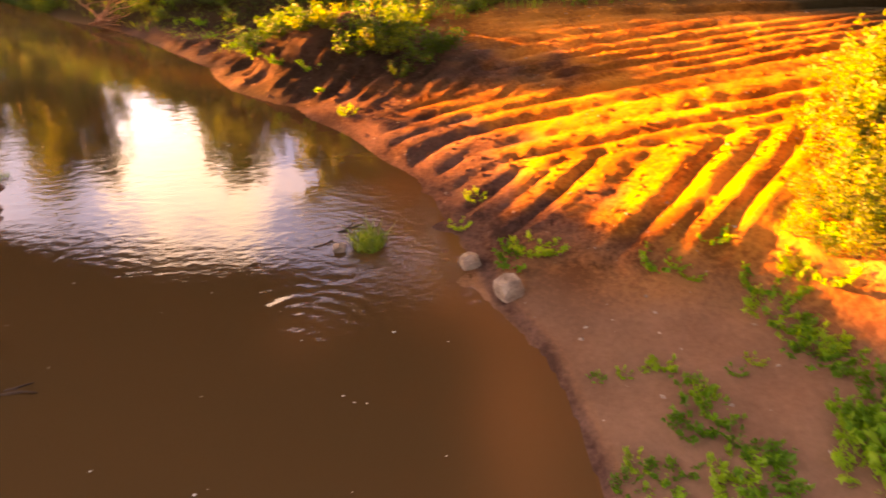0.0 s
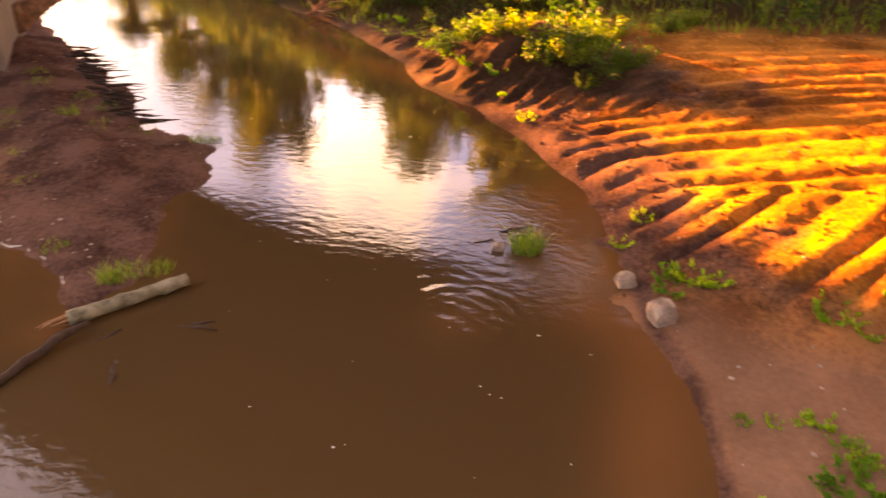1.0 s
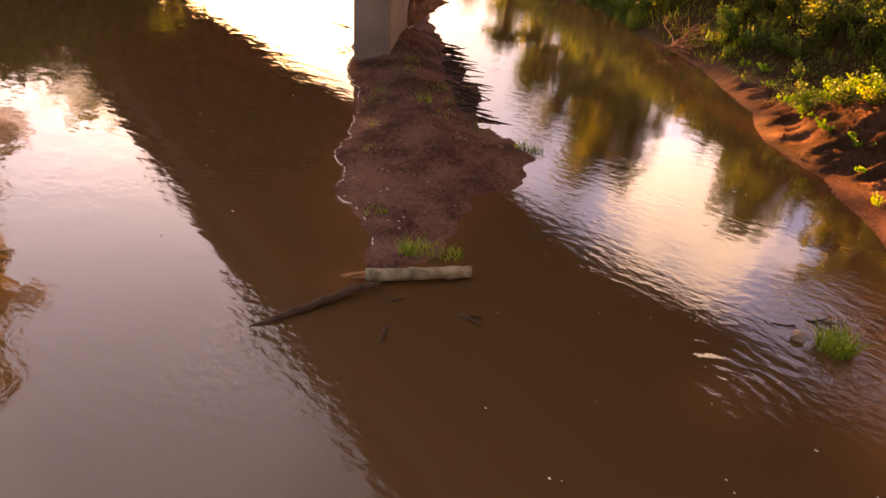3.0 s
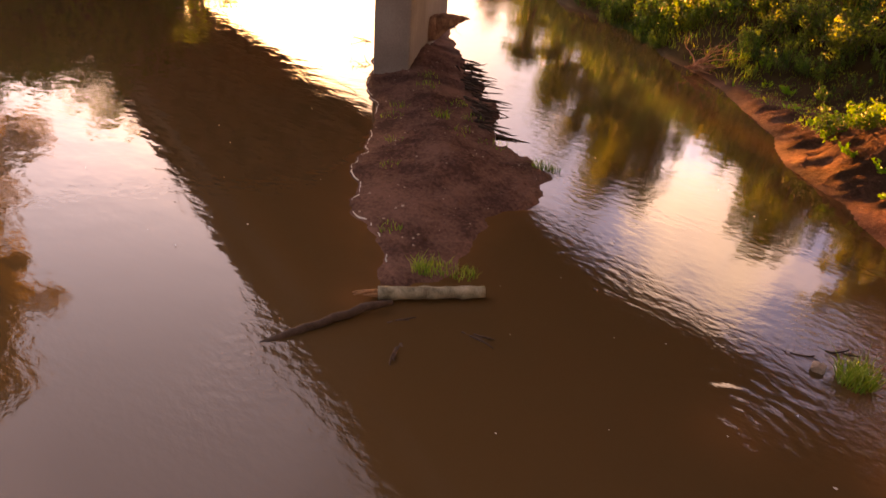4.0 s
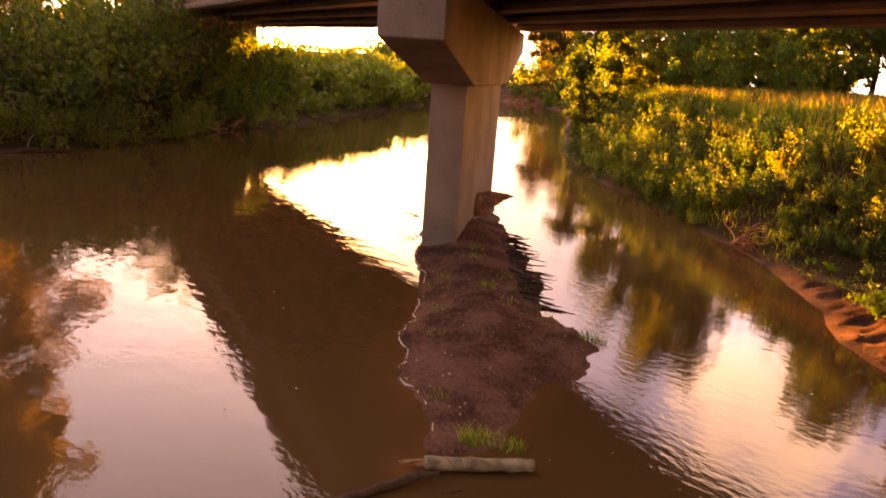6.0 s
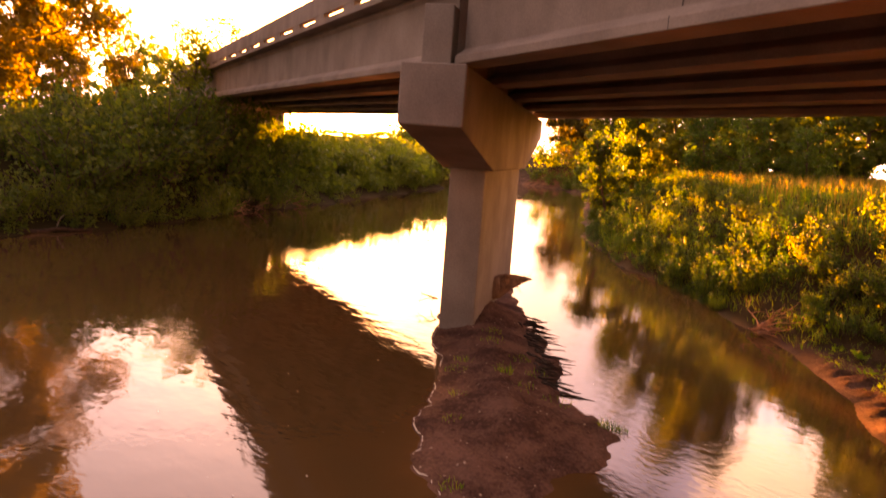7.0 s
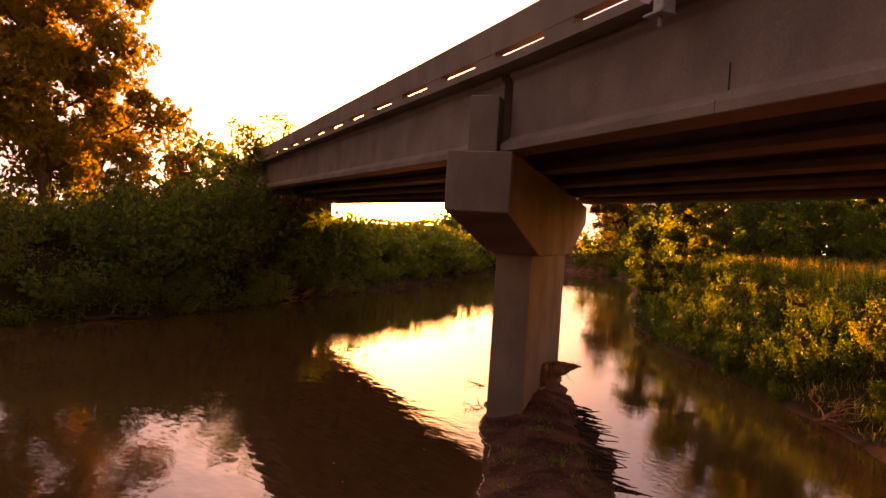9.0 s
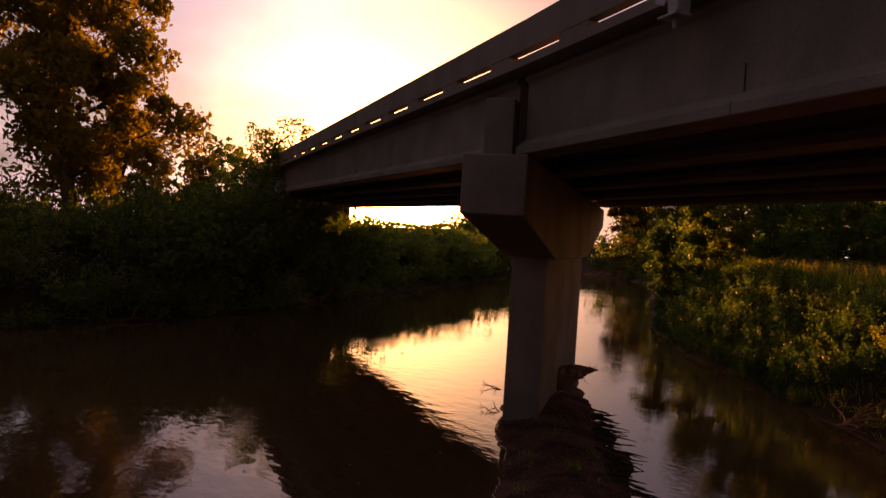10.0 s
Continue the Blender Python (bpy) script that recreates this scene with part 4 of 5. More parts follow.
for k in range(480):
    t = 1.0 + 58 * rng.uniform() ** 1.25
    x, y, nx, ny = along(WILD, t)
    d = 0.25 + max(0, 2.2 - 0.3 * t) + 6.5 * rng.uniform() ** 1.2
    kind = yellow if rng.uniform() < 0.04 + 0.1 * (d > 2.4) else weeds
    spot = kind[rng.integers(len(kind))], x + nx * d, y + ny * d, rng.uniform(0.6, 1.15) * (0.6 if d > 3.6 else 1.0), rng.uniform(0, 360)
    if math.hypot(spot[1] + 9.5, spot[2] - 21.8) < 1.9:
        continue
    if t > 22 or k % 5 == 0:
        far_weeds.append((light_weeds[1 + rng.integers(2)] if kind is weeds else light_weeds[0], *spot[1:]))
    else:
        stand(*spot)
for k in range(75):
    x, y, nx, ny = along(WILD, rng.uniform(4, 60))
    d = rng.uniform(0.6, 3.8)
    stand(shrubs[rng.integers(3)], x + nx * d, y + ny * d, rng.uniform(0.3, 0.55), rng.uniform(0, 360))
# bright yellow leaf colour stands in for sunlit highlights among the darker weeds
lit = [original("yellow_bush", shrub_meshes(84 + k, 1.9, 1300, 0.11, LEAF_YELLOW), BANK, "yellow bush growing on the bank, sunlight put into its leaf colour", "shrub", "yellow bushes on the bank") for k in range(2)]
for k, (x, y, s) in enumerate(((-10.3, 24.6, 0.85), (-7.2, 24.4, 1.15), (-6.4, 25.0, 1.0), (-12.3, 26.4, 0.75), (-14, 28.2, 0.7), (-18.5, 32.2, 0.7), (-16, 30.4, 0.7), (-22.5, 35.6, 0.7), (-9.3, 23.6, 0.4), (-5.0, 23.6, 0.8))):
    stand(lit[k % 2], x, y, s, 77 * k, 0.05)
for k in range(150):
    t = rng.uniform(5.5, 60)
    x, y, nx, ny = along(WILD, t)
    d = rng.uniform(-0.05, 0.8)
    far = t > 20
    spot = (light_weeds[1 + k % 2] if far else weeds[k % 4]), x + nx * d, y + ny * d, rng.uniform(0.4, 0.75), rng.uniform(0, 360)
    if math.hypot(x + 9.6, y - 21.7) < 1.8:
        continue
    if far:
        far_weeds.append(spot)
    else:
        stand(*spot)
for k in range(110):
    t = 5.5 + 40 * rng.uniform() ** 1.2
    x, y, nx, ny = along(WILD, t)
    d = rng.uniform(-0.35, 0.35)
    if math.hypot(x + 9.6, y - 21.7) < 1.6 or height(x + nx * d, y + ny * d) < -0.12:
        continue
    far_weeds.append((light_weeds[1 + k % 2], x + nx * d, y + ny * d, rng.uniform(0.25, 0.5), rng.uniform(0, 360)))
# dark growth at the foot of the bank, above the wet flat
for k in range(46):
    f = rng.uniform()
    x, y = -9.4 + 7.6 * f + rng.normal() * 0.25, 22.9 - 3.3 * f + abs(rng.normal()) * 0.9
    stand(shrubs[k % 3], x, y, rng.uniform(0.22, 0.42), rng.uniform(0, 360))
for k in range(40):
    f = rng.uniform()
    x, y = -9.6 + 7.6 * f + rng.normal() * 0.2, 22.4 - 3.3 * f + rng.normal() * 0.45
    stand(weeds[k % 4], x, y, rng.uniform(0.3, 0.65), rng.uniform(0, 360))
# grass between them
t, d = rng.uniform(0, 1, 40000) ** 1.2 * 62, rng.uniform(0.1, 6.5, 40000)
spots = [along(WILD, q) for q in t]
gx = np.array([q[0] + q[2] * e for q, e in zip(spots, d)])
gy = np.array([q[1] + q[3] * e for q, e in zip(spots, d)])
gz = land(gx, gy)
keep = (gz > 0.1) & (rng.uniform(size=len(gx)) < 0.25 + ease(t, 3, 10))
tagged(new("bank_grass", blades("bank_grass", gx[keep], gy[keep], gz[keep] - 0.02, 0.32, 0.022, rng, GRASS, 0.8)), "rank green grass between weeds on the bank", "grass", kind="stuff")
t = rng.uniform(0, 1, 7000) ** 1.3 * 60
spots = [along(WILD, q) for q in t]
gx = np.array([q[0] + q[2] * e for q, e in zip(spots, rng.uniform(-0.3, 0.9, 7000))])
gy = np.array([q[1] + q[3] * e for q, e in zip(spots, rng.uniform(-0.3, 0.9, 7000))])
keep = (land(gx, gy) > -0.05) & (t > 6)
tagged(new("shore_grass", blades("shore_grass", gx[keep], gy[keep], land(gx[keep], gy[keep]) - 0.02, 0.24, 0.022, rng, GRASS, 1.2)), "green grass hanging over the water's edge", "grass", kind="stuff")
n = 14000
gx, gy = rng.uniform(-11, -1, n), rng.uniform(15, 24, n)
v = gy + 0.25 * gx
keep = (v > 15.6) & (v < 19.5) & (from_line(gx, gy, SHORE_RIGHT) > 0.9 + 0.9 * lattice(gx, gy, 0.8, 81)) & ~within(gx, gy, RIVER) & (lattice(gx, gy, 0.6, 82) + lattice(gx, gy, 0.25, 83) > -0.5)
tagged(new("short_grass", blades("short_grass", gx[keep], gy[keep], land(gx[keep], gy[keep]) - 0.01, 0.09, 0.016, rng, GRASS, 1.2)), "short dull green growth on the wet flat below the bank", "grass", kind="stuff")
n = 9000
gx, gy = rng.uniform(-8, 9, n), rng.uniform(17, 31, n)
keep = (gy + 0.35 * gx > 17) & (from_line(gx, gy, SHORE_RIGHT) > 3.0)
tagged(new("terrace_grass", blades("terrace_grass", gx[keep], gy[keep], land(gx[keep], gy[keep]) - 0.02, 0.32, 0.025, rng, GRASS, 0.7)), "rank green grass behind the mud bank", "grass", kind="stuff")
# field grass
n = 62000
d = rng.uniform(0, 1, n) ** 1.4 * 60
t = rng.uniform(0, 1, n)
fx, fy = -6 - 43 * t + (0.72 + 0.3 * t) * d, 22.5 + 36 * t + 0.62 * d
keep = (from_line(fx, fy, SHORE_RIGHT) > 3.5) & ~within(fx, fy, RIVER)
fx, fy = fx[keep], fy[keep]
half = rng.uniform(size=len(fx)) < 0.6 - 0.25 * lattice(fx, fy, 7, 61)
for sel, nm, tall, wide, mat, text in ((half, "field_grass", 0.45, 0.05, GRASS, "green meadow grass on the terrace"), (~half, "seeding_grass", 0.7, 0.035, GRASS_DRY, "sunlit golden seeding grass on the terrace")):
    tagged(new(nm, blades(nm, fx[sel], fy[sel], land(fx[sel], fy[sel]) - 0.02, tall, wide, rng, mat)), text, "grass", kind="stuff")
# shrubs of the left bank
LEFT = SHORE_LEFT[2:13]
far_shrubs = []


def growth_cap(x, y, size):
    """Caps the bank's growth: low in the sun's gap, raised behind the pier to cast shade."""
    a, r = math.degrees(math.atan2(-x, y)), math.hypot(x, y)
    if x > -30 or not 45 < a < 90:
        return size
    rise = np.interp(a, (45, 51.0, 51.4, 53.05, 53.5, 55.3, 56.2, 58, 62, 65, 67, 69, 72, 75, 78, 82, 90), (1.3, 1.3, 1.1, 1.1, -0.3, -0.25, 1.0, 0.75, 0.9, 1.6, 2.6, 3.9, 4.4, 4.0, 3.0, 2.0, 1.4))
    if y > 55.2 and x > -75:
        rise = 1.5
    if x < -100 and a < 54.3:
        rise = 2.1
    return min(size, max(0.3, (5.15 + r * math.tan(radians(rise)) - height(x, y)) / 2.75))


for k in range(250):
    x, y, nx, ny = along(LEFT, rng.uniform(0, 92))
    d = 0.1 + 8.0 * rng.uniform() ** 1.4
    size = rng.uniform(1.1, 1.7)
    if k % 4 == 0:
        d, size = rng.uniform(0, 1.2), 1.1
    spot = shrubs[rng.integers(3)], x - nx * d, y - ny * d, growth_cap(x - nx * d, y - ny * d, size * (0.65 if d < 1.2 else 1.0)), rng.uniform(0, 360)
    if y < 27 and k % 3:
        stand(tall_shrubs[k % 3], *spot[1:3], spot[3] * 0.59, spot[4], 0.3)
    else:
        far_shrubs.append((light_shrubs[k % 2], *spot[1:]))
# extra row added to shade the foreshore across the river
for k in range(26):
    x, y, nx, ny = along(LEFT, rng.uniform(34, 54))
    d = rng.uniform(4.5, 8)
    far_shrubs.append((light_shrubs[k % 2], x - nx * d, y - ny * d, rng.uniform(1.0, 1.15), rng.uniform(0, 360)))
for k in range(30):
    x, y, nx, ny = along(LEFT, rng.uniform(0, 60))
    far_shrubs.append((light_shrubs[k % 2], x + 0.2 * nx, y + 0.2 * ny, rng.uniform(0.35, 0.55), rng.uniform(0, 360)))
for k in range(46):
    x, y, nx, ny = along(LEFT, rng.uniform(16, 62))
    d = rng.uniform(4.5, 7.5) if k < 26 else rng.uniform(8, 18)
    far_shrubs.append((light_shrubs[k % 2], x - nx * d, y - ny * d, rng.uniform(0.8, 1.0), rng.uniform(0, 360)))
# thick growth added towards the bend, mostly unseen, to shade the foreshore
for k in range(120):
    x, y, nx, ny = along(LEFT, rng.uniform(44, 100))
    d = rng.uniform(0.4, 10)
    far_shrubs.append((light_shrubs[k % 2], x - nx * d, y - ny * d, 2.0, rng.uniform(0, 360)))
for k in range(85):
    x, y, nx, ny = along(SHORE_LEFT[10:14], rng.uniform(3, 34))
    d = rng.uniform(0.4, 7)
    far_shrubs.append((light_shrubs[k % 2], x - nx * d, y - ny * d, 2.4, rng.uniform(0, 360)))
for k in range(30):
    x, y, nx, ny = along(SHORE_LEFT[4:8], rng.uniform(0.5, 14.5))
    d = rng.uniform(1.5, 7)
    x, y = x - nx * d, y - ny * d
    stand(tall_shrubs[k % 3], x, y, growth_cap(x, y, 2.3) * 0.59, rng.uniform(0, 360), 0.3)
# the far bank of the bend
for k in range(44):
    x, y, nx, ny = along(SHORE_RIGHT[20:24], rng.uniform(2, 44))
    d = rng.uniform(-0.2, 1.6)
    far_shrubs.append((light_shrubs[k % 2], x + nx * d, y + ny * d, rng.uniform(0.6, 1.0), rng.uniform(0, 360)))
for k in range(46):
    x, y, nx, ny = along(SHORE_RIGHT[20:24], rng.uniform(2, 44))
    d = rng.uniform(0.5, 6)
    far_shrubs.append((light_shrubs[k % 2], x + nx * d, y + ny * d, rng.uniform(1.1, 2.2), rng.uniform(0, 360)))
# tall screen added unseen behind the pier, to shade the lower right bank
for k in range(64):
    x, y, nx, ny = along(SHORE_RIGHT[23:25], rng.uniform(3, 36))
    d = rng.uniform(0.3, 5)
    far_shrubs.append((light_shrubs[k % 2], x + nx * d, y + ny * d, rng.uniform(2.9, 3.5), rng.uniform(0, 360)))
# low growth where the evening sun comes through, tall where its shade is wanted
far_shrubs = [(ob, x, y, growth_cap(x, y, size), turn) for ob, x, y, size, turn in far_shrubs]
joined("bank_shrubs", far_shrubs, "dense dark green shrubs along the river bank, some added unseen for shade", "shrub")
for k in range(44):
    x, y = (-rng.uniform(46, 62), rng.uniform(-12, 15)) if k < 20 else (rng.uniform(-38, -8), rng.uniform(52, 60))
    if not 15 < math.degrees(math.atan2(-x, y)) < 22:
        stand(shrubs[rng.integers(3)], x, y, rng.uniform(1.2, 1.9), rng.uniform(0, 360), 0.3)
# trees
stand(original("tree", tree_meshes(60, 29, 7.8, 46000, 0.43, LEAF_GOLD, 0.13), ("trunk", "crown"), "large spreading tree with sunlit golden-orange leaves", "tree", ""), -48, 4.2, 1.0, 40, 0.1)
stand(original("tree", tree_meshes(61, 8, 2.5, 8000, 0.16, LEAF_YELLOW, 0.06), ("trunk", "crown"), "small twiggy tree beside the bridge end", "tree", ""), -48.6, 15.2, 1.38, 130, 0.3)
stand(original("tree", tree_meshes(62, 10, 3.6, 7000, 0.42, LEAF_GOLD, 0.04), ("trunk", "crown"), "golden sunlit tree at the bend of the river", "tree", ""), -80, 92, 1.2, 10, 0.1)
round_gold = original("tree", tree_meshes(63, 11, 2.7, 9000, 0.24, LEAF_GOLD, 0.06), ("trunk", "crown"), "rounded tree with sunlit golden leaves", "tree", "")
for x, y, size, turn in ((-57.5, 7.6, 1.12, 70), (-60.6, 12.4, 0.92, 200), (-59.0, 14.3, 0.78, 310)):
    stand(round_gold, x, y, size, turn, 0.1)
for x, y, s, k in ((-43, -7, 1.1, 2), (-48, -16, 1.2, 1), (-40, -28, 1.1, 2)):
    stand(trees[k], x, y, s, rng.uniform(0, 360), 0.1)
slim = [original("tree", tree_meshes(90 + k, 12, 3.0, 3800, 0.46, LEAF_TREE, 0.06), ("trunk", "crown"), "slender dark leafy tree of the wood behind the bank", "tree", "trees behind the bank") for k in range(3)]
open_trees = [original("tree", tree_meshes(96 + k, 12, 2.8, 3400, 0.42, LEAF_TREE, 0.18), ("trunk", "crown"), "slender leafy tree with a bare lower trunk", "tree", "trees behind the bank") for k in range(3)]
for k, (a, e) in enumerate(((38, 13.5), (36.2, 16), (34.5, 17.5), (32.8, 19.5), (31, 21.5), (29.6, 21.5), (28.4, 23.2), (27, 21), (25.9, 16.5), (24.7, 14.5), (23.2, 15.4), (21.9, 17), (20.4, 19.2), (18.8, 20), (17.3, 23.3), (15.6, 23.3),
                            (14, 20), (12.3, 19.8), (10.6, 20), (8.8, 25), (6.6, 27.5), (4.6, 29.5), (2.5, 30.5), (0.3, 31), (-2, 31))):
    r = 50 + 3 * (k % 3)
    x, y = -r * math.sin(radians(a)), r * math.cos(radians(a))
    tall = open_trees if 17 < a < 19.5 else slim
    top = max(v.co.z for v in tall[k % 3].children[1].data.vertices)
    stand(tall[k % 3], x, y, (r * math.tan(radians(e)) - 5 - height(x, y)) / top, rng.uniform(0, 360), 0.1)
for a, r, size in ((36.5, 118, 0.9), (38.4, 126, 1.0), (40.0, 134, 1.0), (41.3, 142, 0.8)):
    stand(trees[int(r) % 3], -r * math.sin(radians(a)), r * math.cos(radians(a)), size, 50 * a, 0.1)
green = original("tree", tree_meshes(64, 7, 3.4, 4200, 0.26, LEAF_WEED, 0.04), ("trunk", "crown"), "rounded green tree at the edge of the field", "tree", "")
for a, r, s in ((31.0, 46, 0.62), (28.5, 45, 0.7), (24.0, 44, 0.5)):
    stand(green, -r * math.sin(radians(a)), r * math.cos(radians(a)), s, 60 * a, 0.1)
gold = original("golden_bush", shrub_meshes(80, 4.5, 3600, 0.18, LEAF_GOLD), BANK, "sunlit golden bush at the bend of the river", "shrub", "golden bushes at the bend")
for x, y, s in ((-40.0, 51.0, 0.85), (-38.6, 50.4, 0.6), (-70, 86, 1.5), (-76, 90, 1.4), (-64, 85, 1.3)):
    stand(gold, x, y, s, rng.uniform(0, 360), 0.3)
for k in range(48):
    a = radians(rng.uniform(-20, 110))
    r = rng.uniform(85, 150)
    x, y = -r * math.sin(a), r * math.cos(a)
    if not within(np.array([x]), np.array([y]), RIVER)[0] and not 16 < math.degrees(a) < 21.5:
        low = 0.18 if 44 < math.degrees(a) < 66 else 0.32 if 40 < math.degrees(a) < 72 else 1.0
        stand(far_trees[k % 2], x, y, low * rng.uniform(0.75, 1.15), rng.uniform(0, 360), 0.1)

# ---- weeds and tufts near the camera's side ----
small_weeds = [original("small_weed", weed_meshes(70 + k, 0.34, 10, 22, 0.055, LEAF_FRESH, 1.0), BANK, "fresh green broad-leaved weed on damp sand", "plant", "small weeds on the sand") for k in range(3)]
for x, y, s in ((2.35, 5.74, 0.75), (2.5, 5.3, 0.6), (2.6, 5.15, 0.7), (2.65, 4.95, 0.8), (2.45, 4.85, 0.8), (2.3, 4.75, 0.6), (1.75, 4.4, 0.55), (1.95, 4.3, 0.6), (2.15, 4.35, 0.5), (2.6, 4.3, 0.9), (2.8, 4.2, 0.9), (2.9, 4.45, 0.7), (2.75, 4.6, 0.6), (2.75, 4.05, 1.0), (2.5, 4.05, 0.9), (2.1, 5.65, 0.25), (3.05, 5.55, 0.4), (1.6, 4.15, 0.5), (1.9, 4.05, 0.6), (3.76, 6.9, 0.8), (4.0, 6.7, 1.0), (3.75, 6.5, 0.9), (3.9, 6.3, 0.9), (3.85, 6.05, 0.8), (3.86, 5.7, 0.9), (4.05, 5.6, 0.9), (3.88, 4.5, 1.1), (3.86, 4.8, 1.0), (4.33, 5.15, 1.0), (3.7, 4.15, 1.1), (3.95, 4.2, 1.1), (4.1, 4.6, 1.2), (2.9, 7.3, 0.5), (3.05, 7.15, 0.5),
                (4.2, 6.9, 1.1), (4.4, 6.6, 1.0), (4.0, 5.9, 1.1), (4.2, 5.7, 0.9), (4.0, 4.6, 1.3), (4.1, 4.9, 1.2), (4.3, 4.3, 1.4), (4.6, 4.8, 1.4), (0.96, 7.8, 1.0), (1.2, 8.0, 0.9), (1.45, 7.95, 0.8), (2.7, 7.4, 0.8),
                (0.25, 8.9, 0.6), (3.3, 5.7, 0.45), (1.9, 5.6, 0.35), (1.6, 5.55, 0.3), (4.9, 5.4, 1.3), (5.2, 6.2, 1.3), (4.7, 7.1, 1.1), (-1.9, 13.4, 0.8), (-2.6, 14.6, 0.8), (-2.9, 15.2, 0.8), (-3.7, 15.6, 0.9), (-4.4, 16.6, 1.0), (0.5, 9.6, 0.6), (3.4, 7.6, 0.7), (-5.4, 17.9, 0.8), (-6.2, 18.9, 0.7), (-5.0, 18.6, 0.9), (-6.8, 20.2, 0.8), (-7.6, 20.6, 0.7), (-5.8, 20.0, 0.9), (-4.6, 19.4, 0.9), (-7.0, 21.3, 1.0), (-8.2, 21.6, 0.8), (-8.9, 22.0, 0.7), (-4.2, 17.9, 0.8), (-6.0, 21.6, 1.0)):
    stand(small_weeds[rng.integers(3)], x, y, s * rng.uniform(0.9, 1.15), rng.uniform(0, 360), 0.0)
leafy = [original("leafy_bush", shrub_meshes(75 + k, 1.0, 900, 0.085, LEAF_LIME), BANK, "low yellow-green leafy bush on the mud bank", "shrub", "leafy bushes on the mud bank") for k in range(3)]
for x, y, s in ((-1.9, 15.3, 0.9), (-1.5, 15.8, 1.0), (-1.2, 15.3, 0.8), (-2.7, 16.1, 0.9), (-3.3, 16.5, 0.9), (-3.8, 16.7, 0.9), (-0.9, 16.2, 0.9), (-0.4, 14.9, 0.8), (0.0, 15.2, 0.85), (-0.6, 17.2, 0.9), (0.6, 17.6, 0.8), (1.2, 18.0, 0.7), (-4.5, 17.0, 0.8), (-0.9, 14.4, 0.5),
                (5.5, 8.3, 0.7), (5.9, 8.9, 0.9), (6.3, 9.4, 1.0), (6.6, 10.0, 1.0), (5.6, 7.5, 0.7), (5.2, 7.0, 0.6), (6.1, 8.1, 0.9), (6.8, 9.1, 1.0), (7.3, 10.2, 1.1), (7.6, 11.2, 1.1), (6.9, 10.9, 0.9), (5.0, 7.5, 0.5), (5.8, 7.0, 0.8)):
    stand(leafy[rng.integers(3)], x, y, s * rng.uniform(0.9, 1.15), rng.uniform(0, 360), 0.0)
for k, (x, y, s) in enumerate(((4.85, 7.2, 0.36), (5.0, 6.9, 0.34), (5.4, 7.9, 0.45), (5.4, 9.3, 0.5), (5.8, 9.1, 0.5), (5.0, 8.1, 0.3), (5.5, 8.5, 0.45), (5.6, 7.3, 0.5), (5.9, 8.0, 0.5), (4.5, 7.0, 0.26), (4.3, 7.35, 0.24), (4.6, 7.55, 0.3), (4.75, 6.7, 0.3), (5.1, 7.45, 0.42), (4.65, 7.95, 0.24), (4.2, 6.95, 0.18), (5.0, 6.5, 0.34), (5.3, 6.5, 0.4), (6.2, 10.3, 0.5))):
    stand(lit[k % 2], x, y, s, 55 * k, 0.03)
for k in range(170):
    x, y = rng.uniform(-8, 9), rng.uniform(17.0, 31)
    if y + 0.35 * x > 17.0 and from_line(np.array([x]), np.array([y]), SHORE_RIGHT)[0] > 3.4:
        far_weeds.append((light_weeds[rng.integers(3)], x, y, rng.uniform(0.6, 1.1), rng.uniform(0, 360)))
joined("bank_weeds", far_weeds, "tall green and yellow weeds covering the bank", "plant")


def tuft(x, y, tall, wide, n, label, mat):
    r = np.random.default_rng(int(1000 + 7 * x + 13 * y) % 100000)
    a, q = r.uniform(0, 6.28, n), wide * np.sqrt(r.uniform(0, 1, n))
    me = blades("grass_tuft", q * np.cos(a), q * np.sin(a), np.zeros(n), tall, 0.014, r, mat, 0.8)
    ob = new("grass_tuft")
    tagged(part("foliage", me, ob), kind="stuff")
    ob.matrix_basis = pose(x, y, max(height(x, y), 0.0) - 0.01)
    tagged(ob, label, "grass", "grass tufts on the sand")


for x, y, tall, wide, n in ((-1.05, 8.45, 0.34, 0.22, 260), (-6.1, 5.95, 0.22, 0.14, 70), (-5.95, 6.1, 0.17, 0.2, 50), (-5.72, 6.42, 0.13, 0.22, 70), (-6.0, 6.25, 0.1, 0.25, 40), (-7.35, 6.45, 0.14, 0.2, 60), (-10.6, 10.6, 0.2, 0.22, 70), (-12.0, 10.6, 0.14, 0.25, 60), (-10.2, 8.9, 0.12, 0.2, 50), (-9.2, 7.9, 0.1, 0.2, 40),
                            (-11.2, 11.7, 0.14, 0.25, 60), (-7.75, 10.6, 0.22, 0.22, 150), (-7.5, 10.75, 0.16, 0.15, 80), (-9.0, 10.6, 0.12, 0.3, 80), (-12.4, 11.9, 0.12, 0.35, 80), (-11.6, 10.0, 0.1, 0.3, 60), (-9.6, 10.1, 0.1, 0.35, 60), (-13.2, 12.6, 0.12, 0.3, 60), (-10.4, 11.4, 0.12, 0.3, 70)):
    if tall > 0.3 or x > -6.5:
        tuft(x, y, tall, wide, n, "bright green grass tuft growing in the shallows", TUFT)
    else:
        tuft(x, y, tall, wide, n // 2, "sparse dull green grass tuft on wet sand", GRASS)


# ---- driftwood, stones and debris ----
def ragged(bm, size, seed):
    for v in bm.verts:
        v.co += Vector((noise.noise(v.co * 2.2 / size + Vector((seed, 0, 0))), noise.noise(v.co * 2.2 / size + Vector((0, seed, 0))), noise.noise(v.co * 2.2 / size + Vector((0, 0, seed))))) * size * 0.3


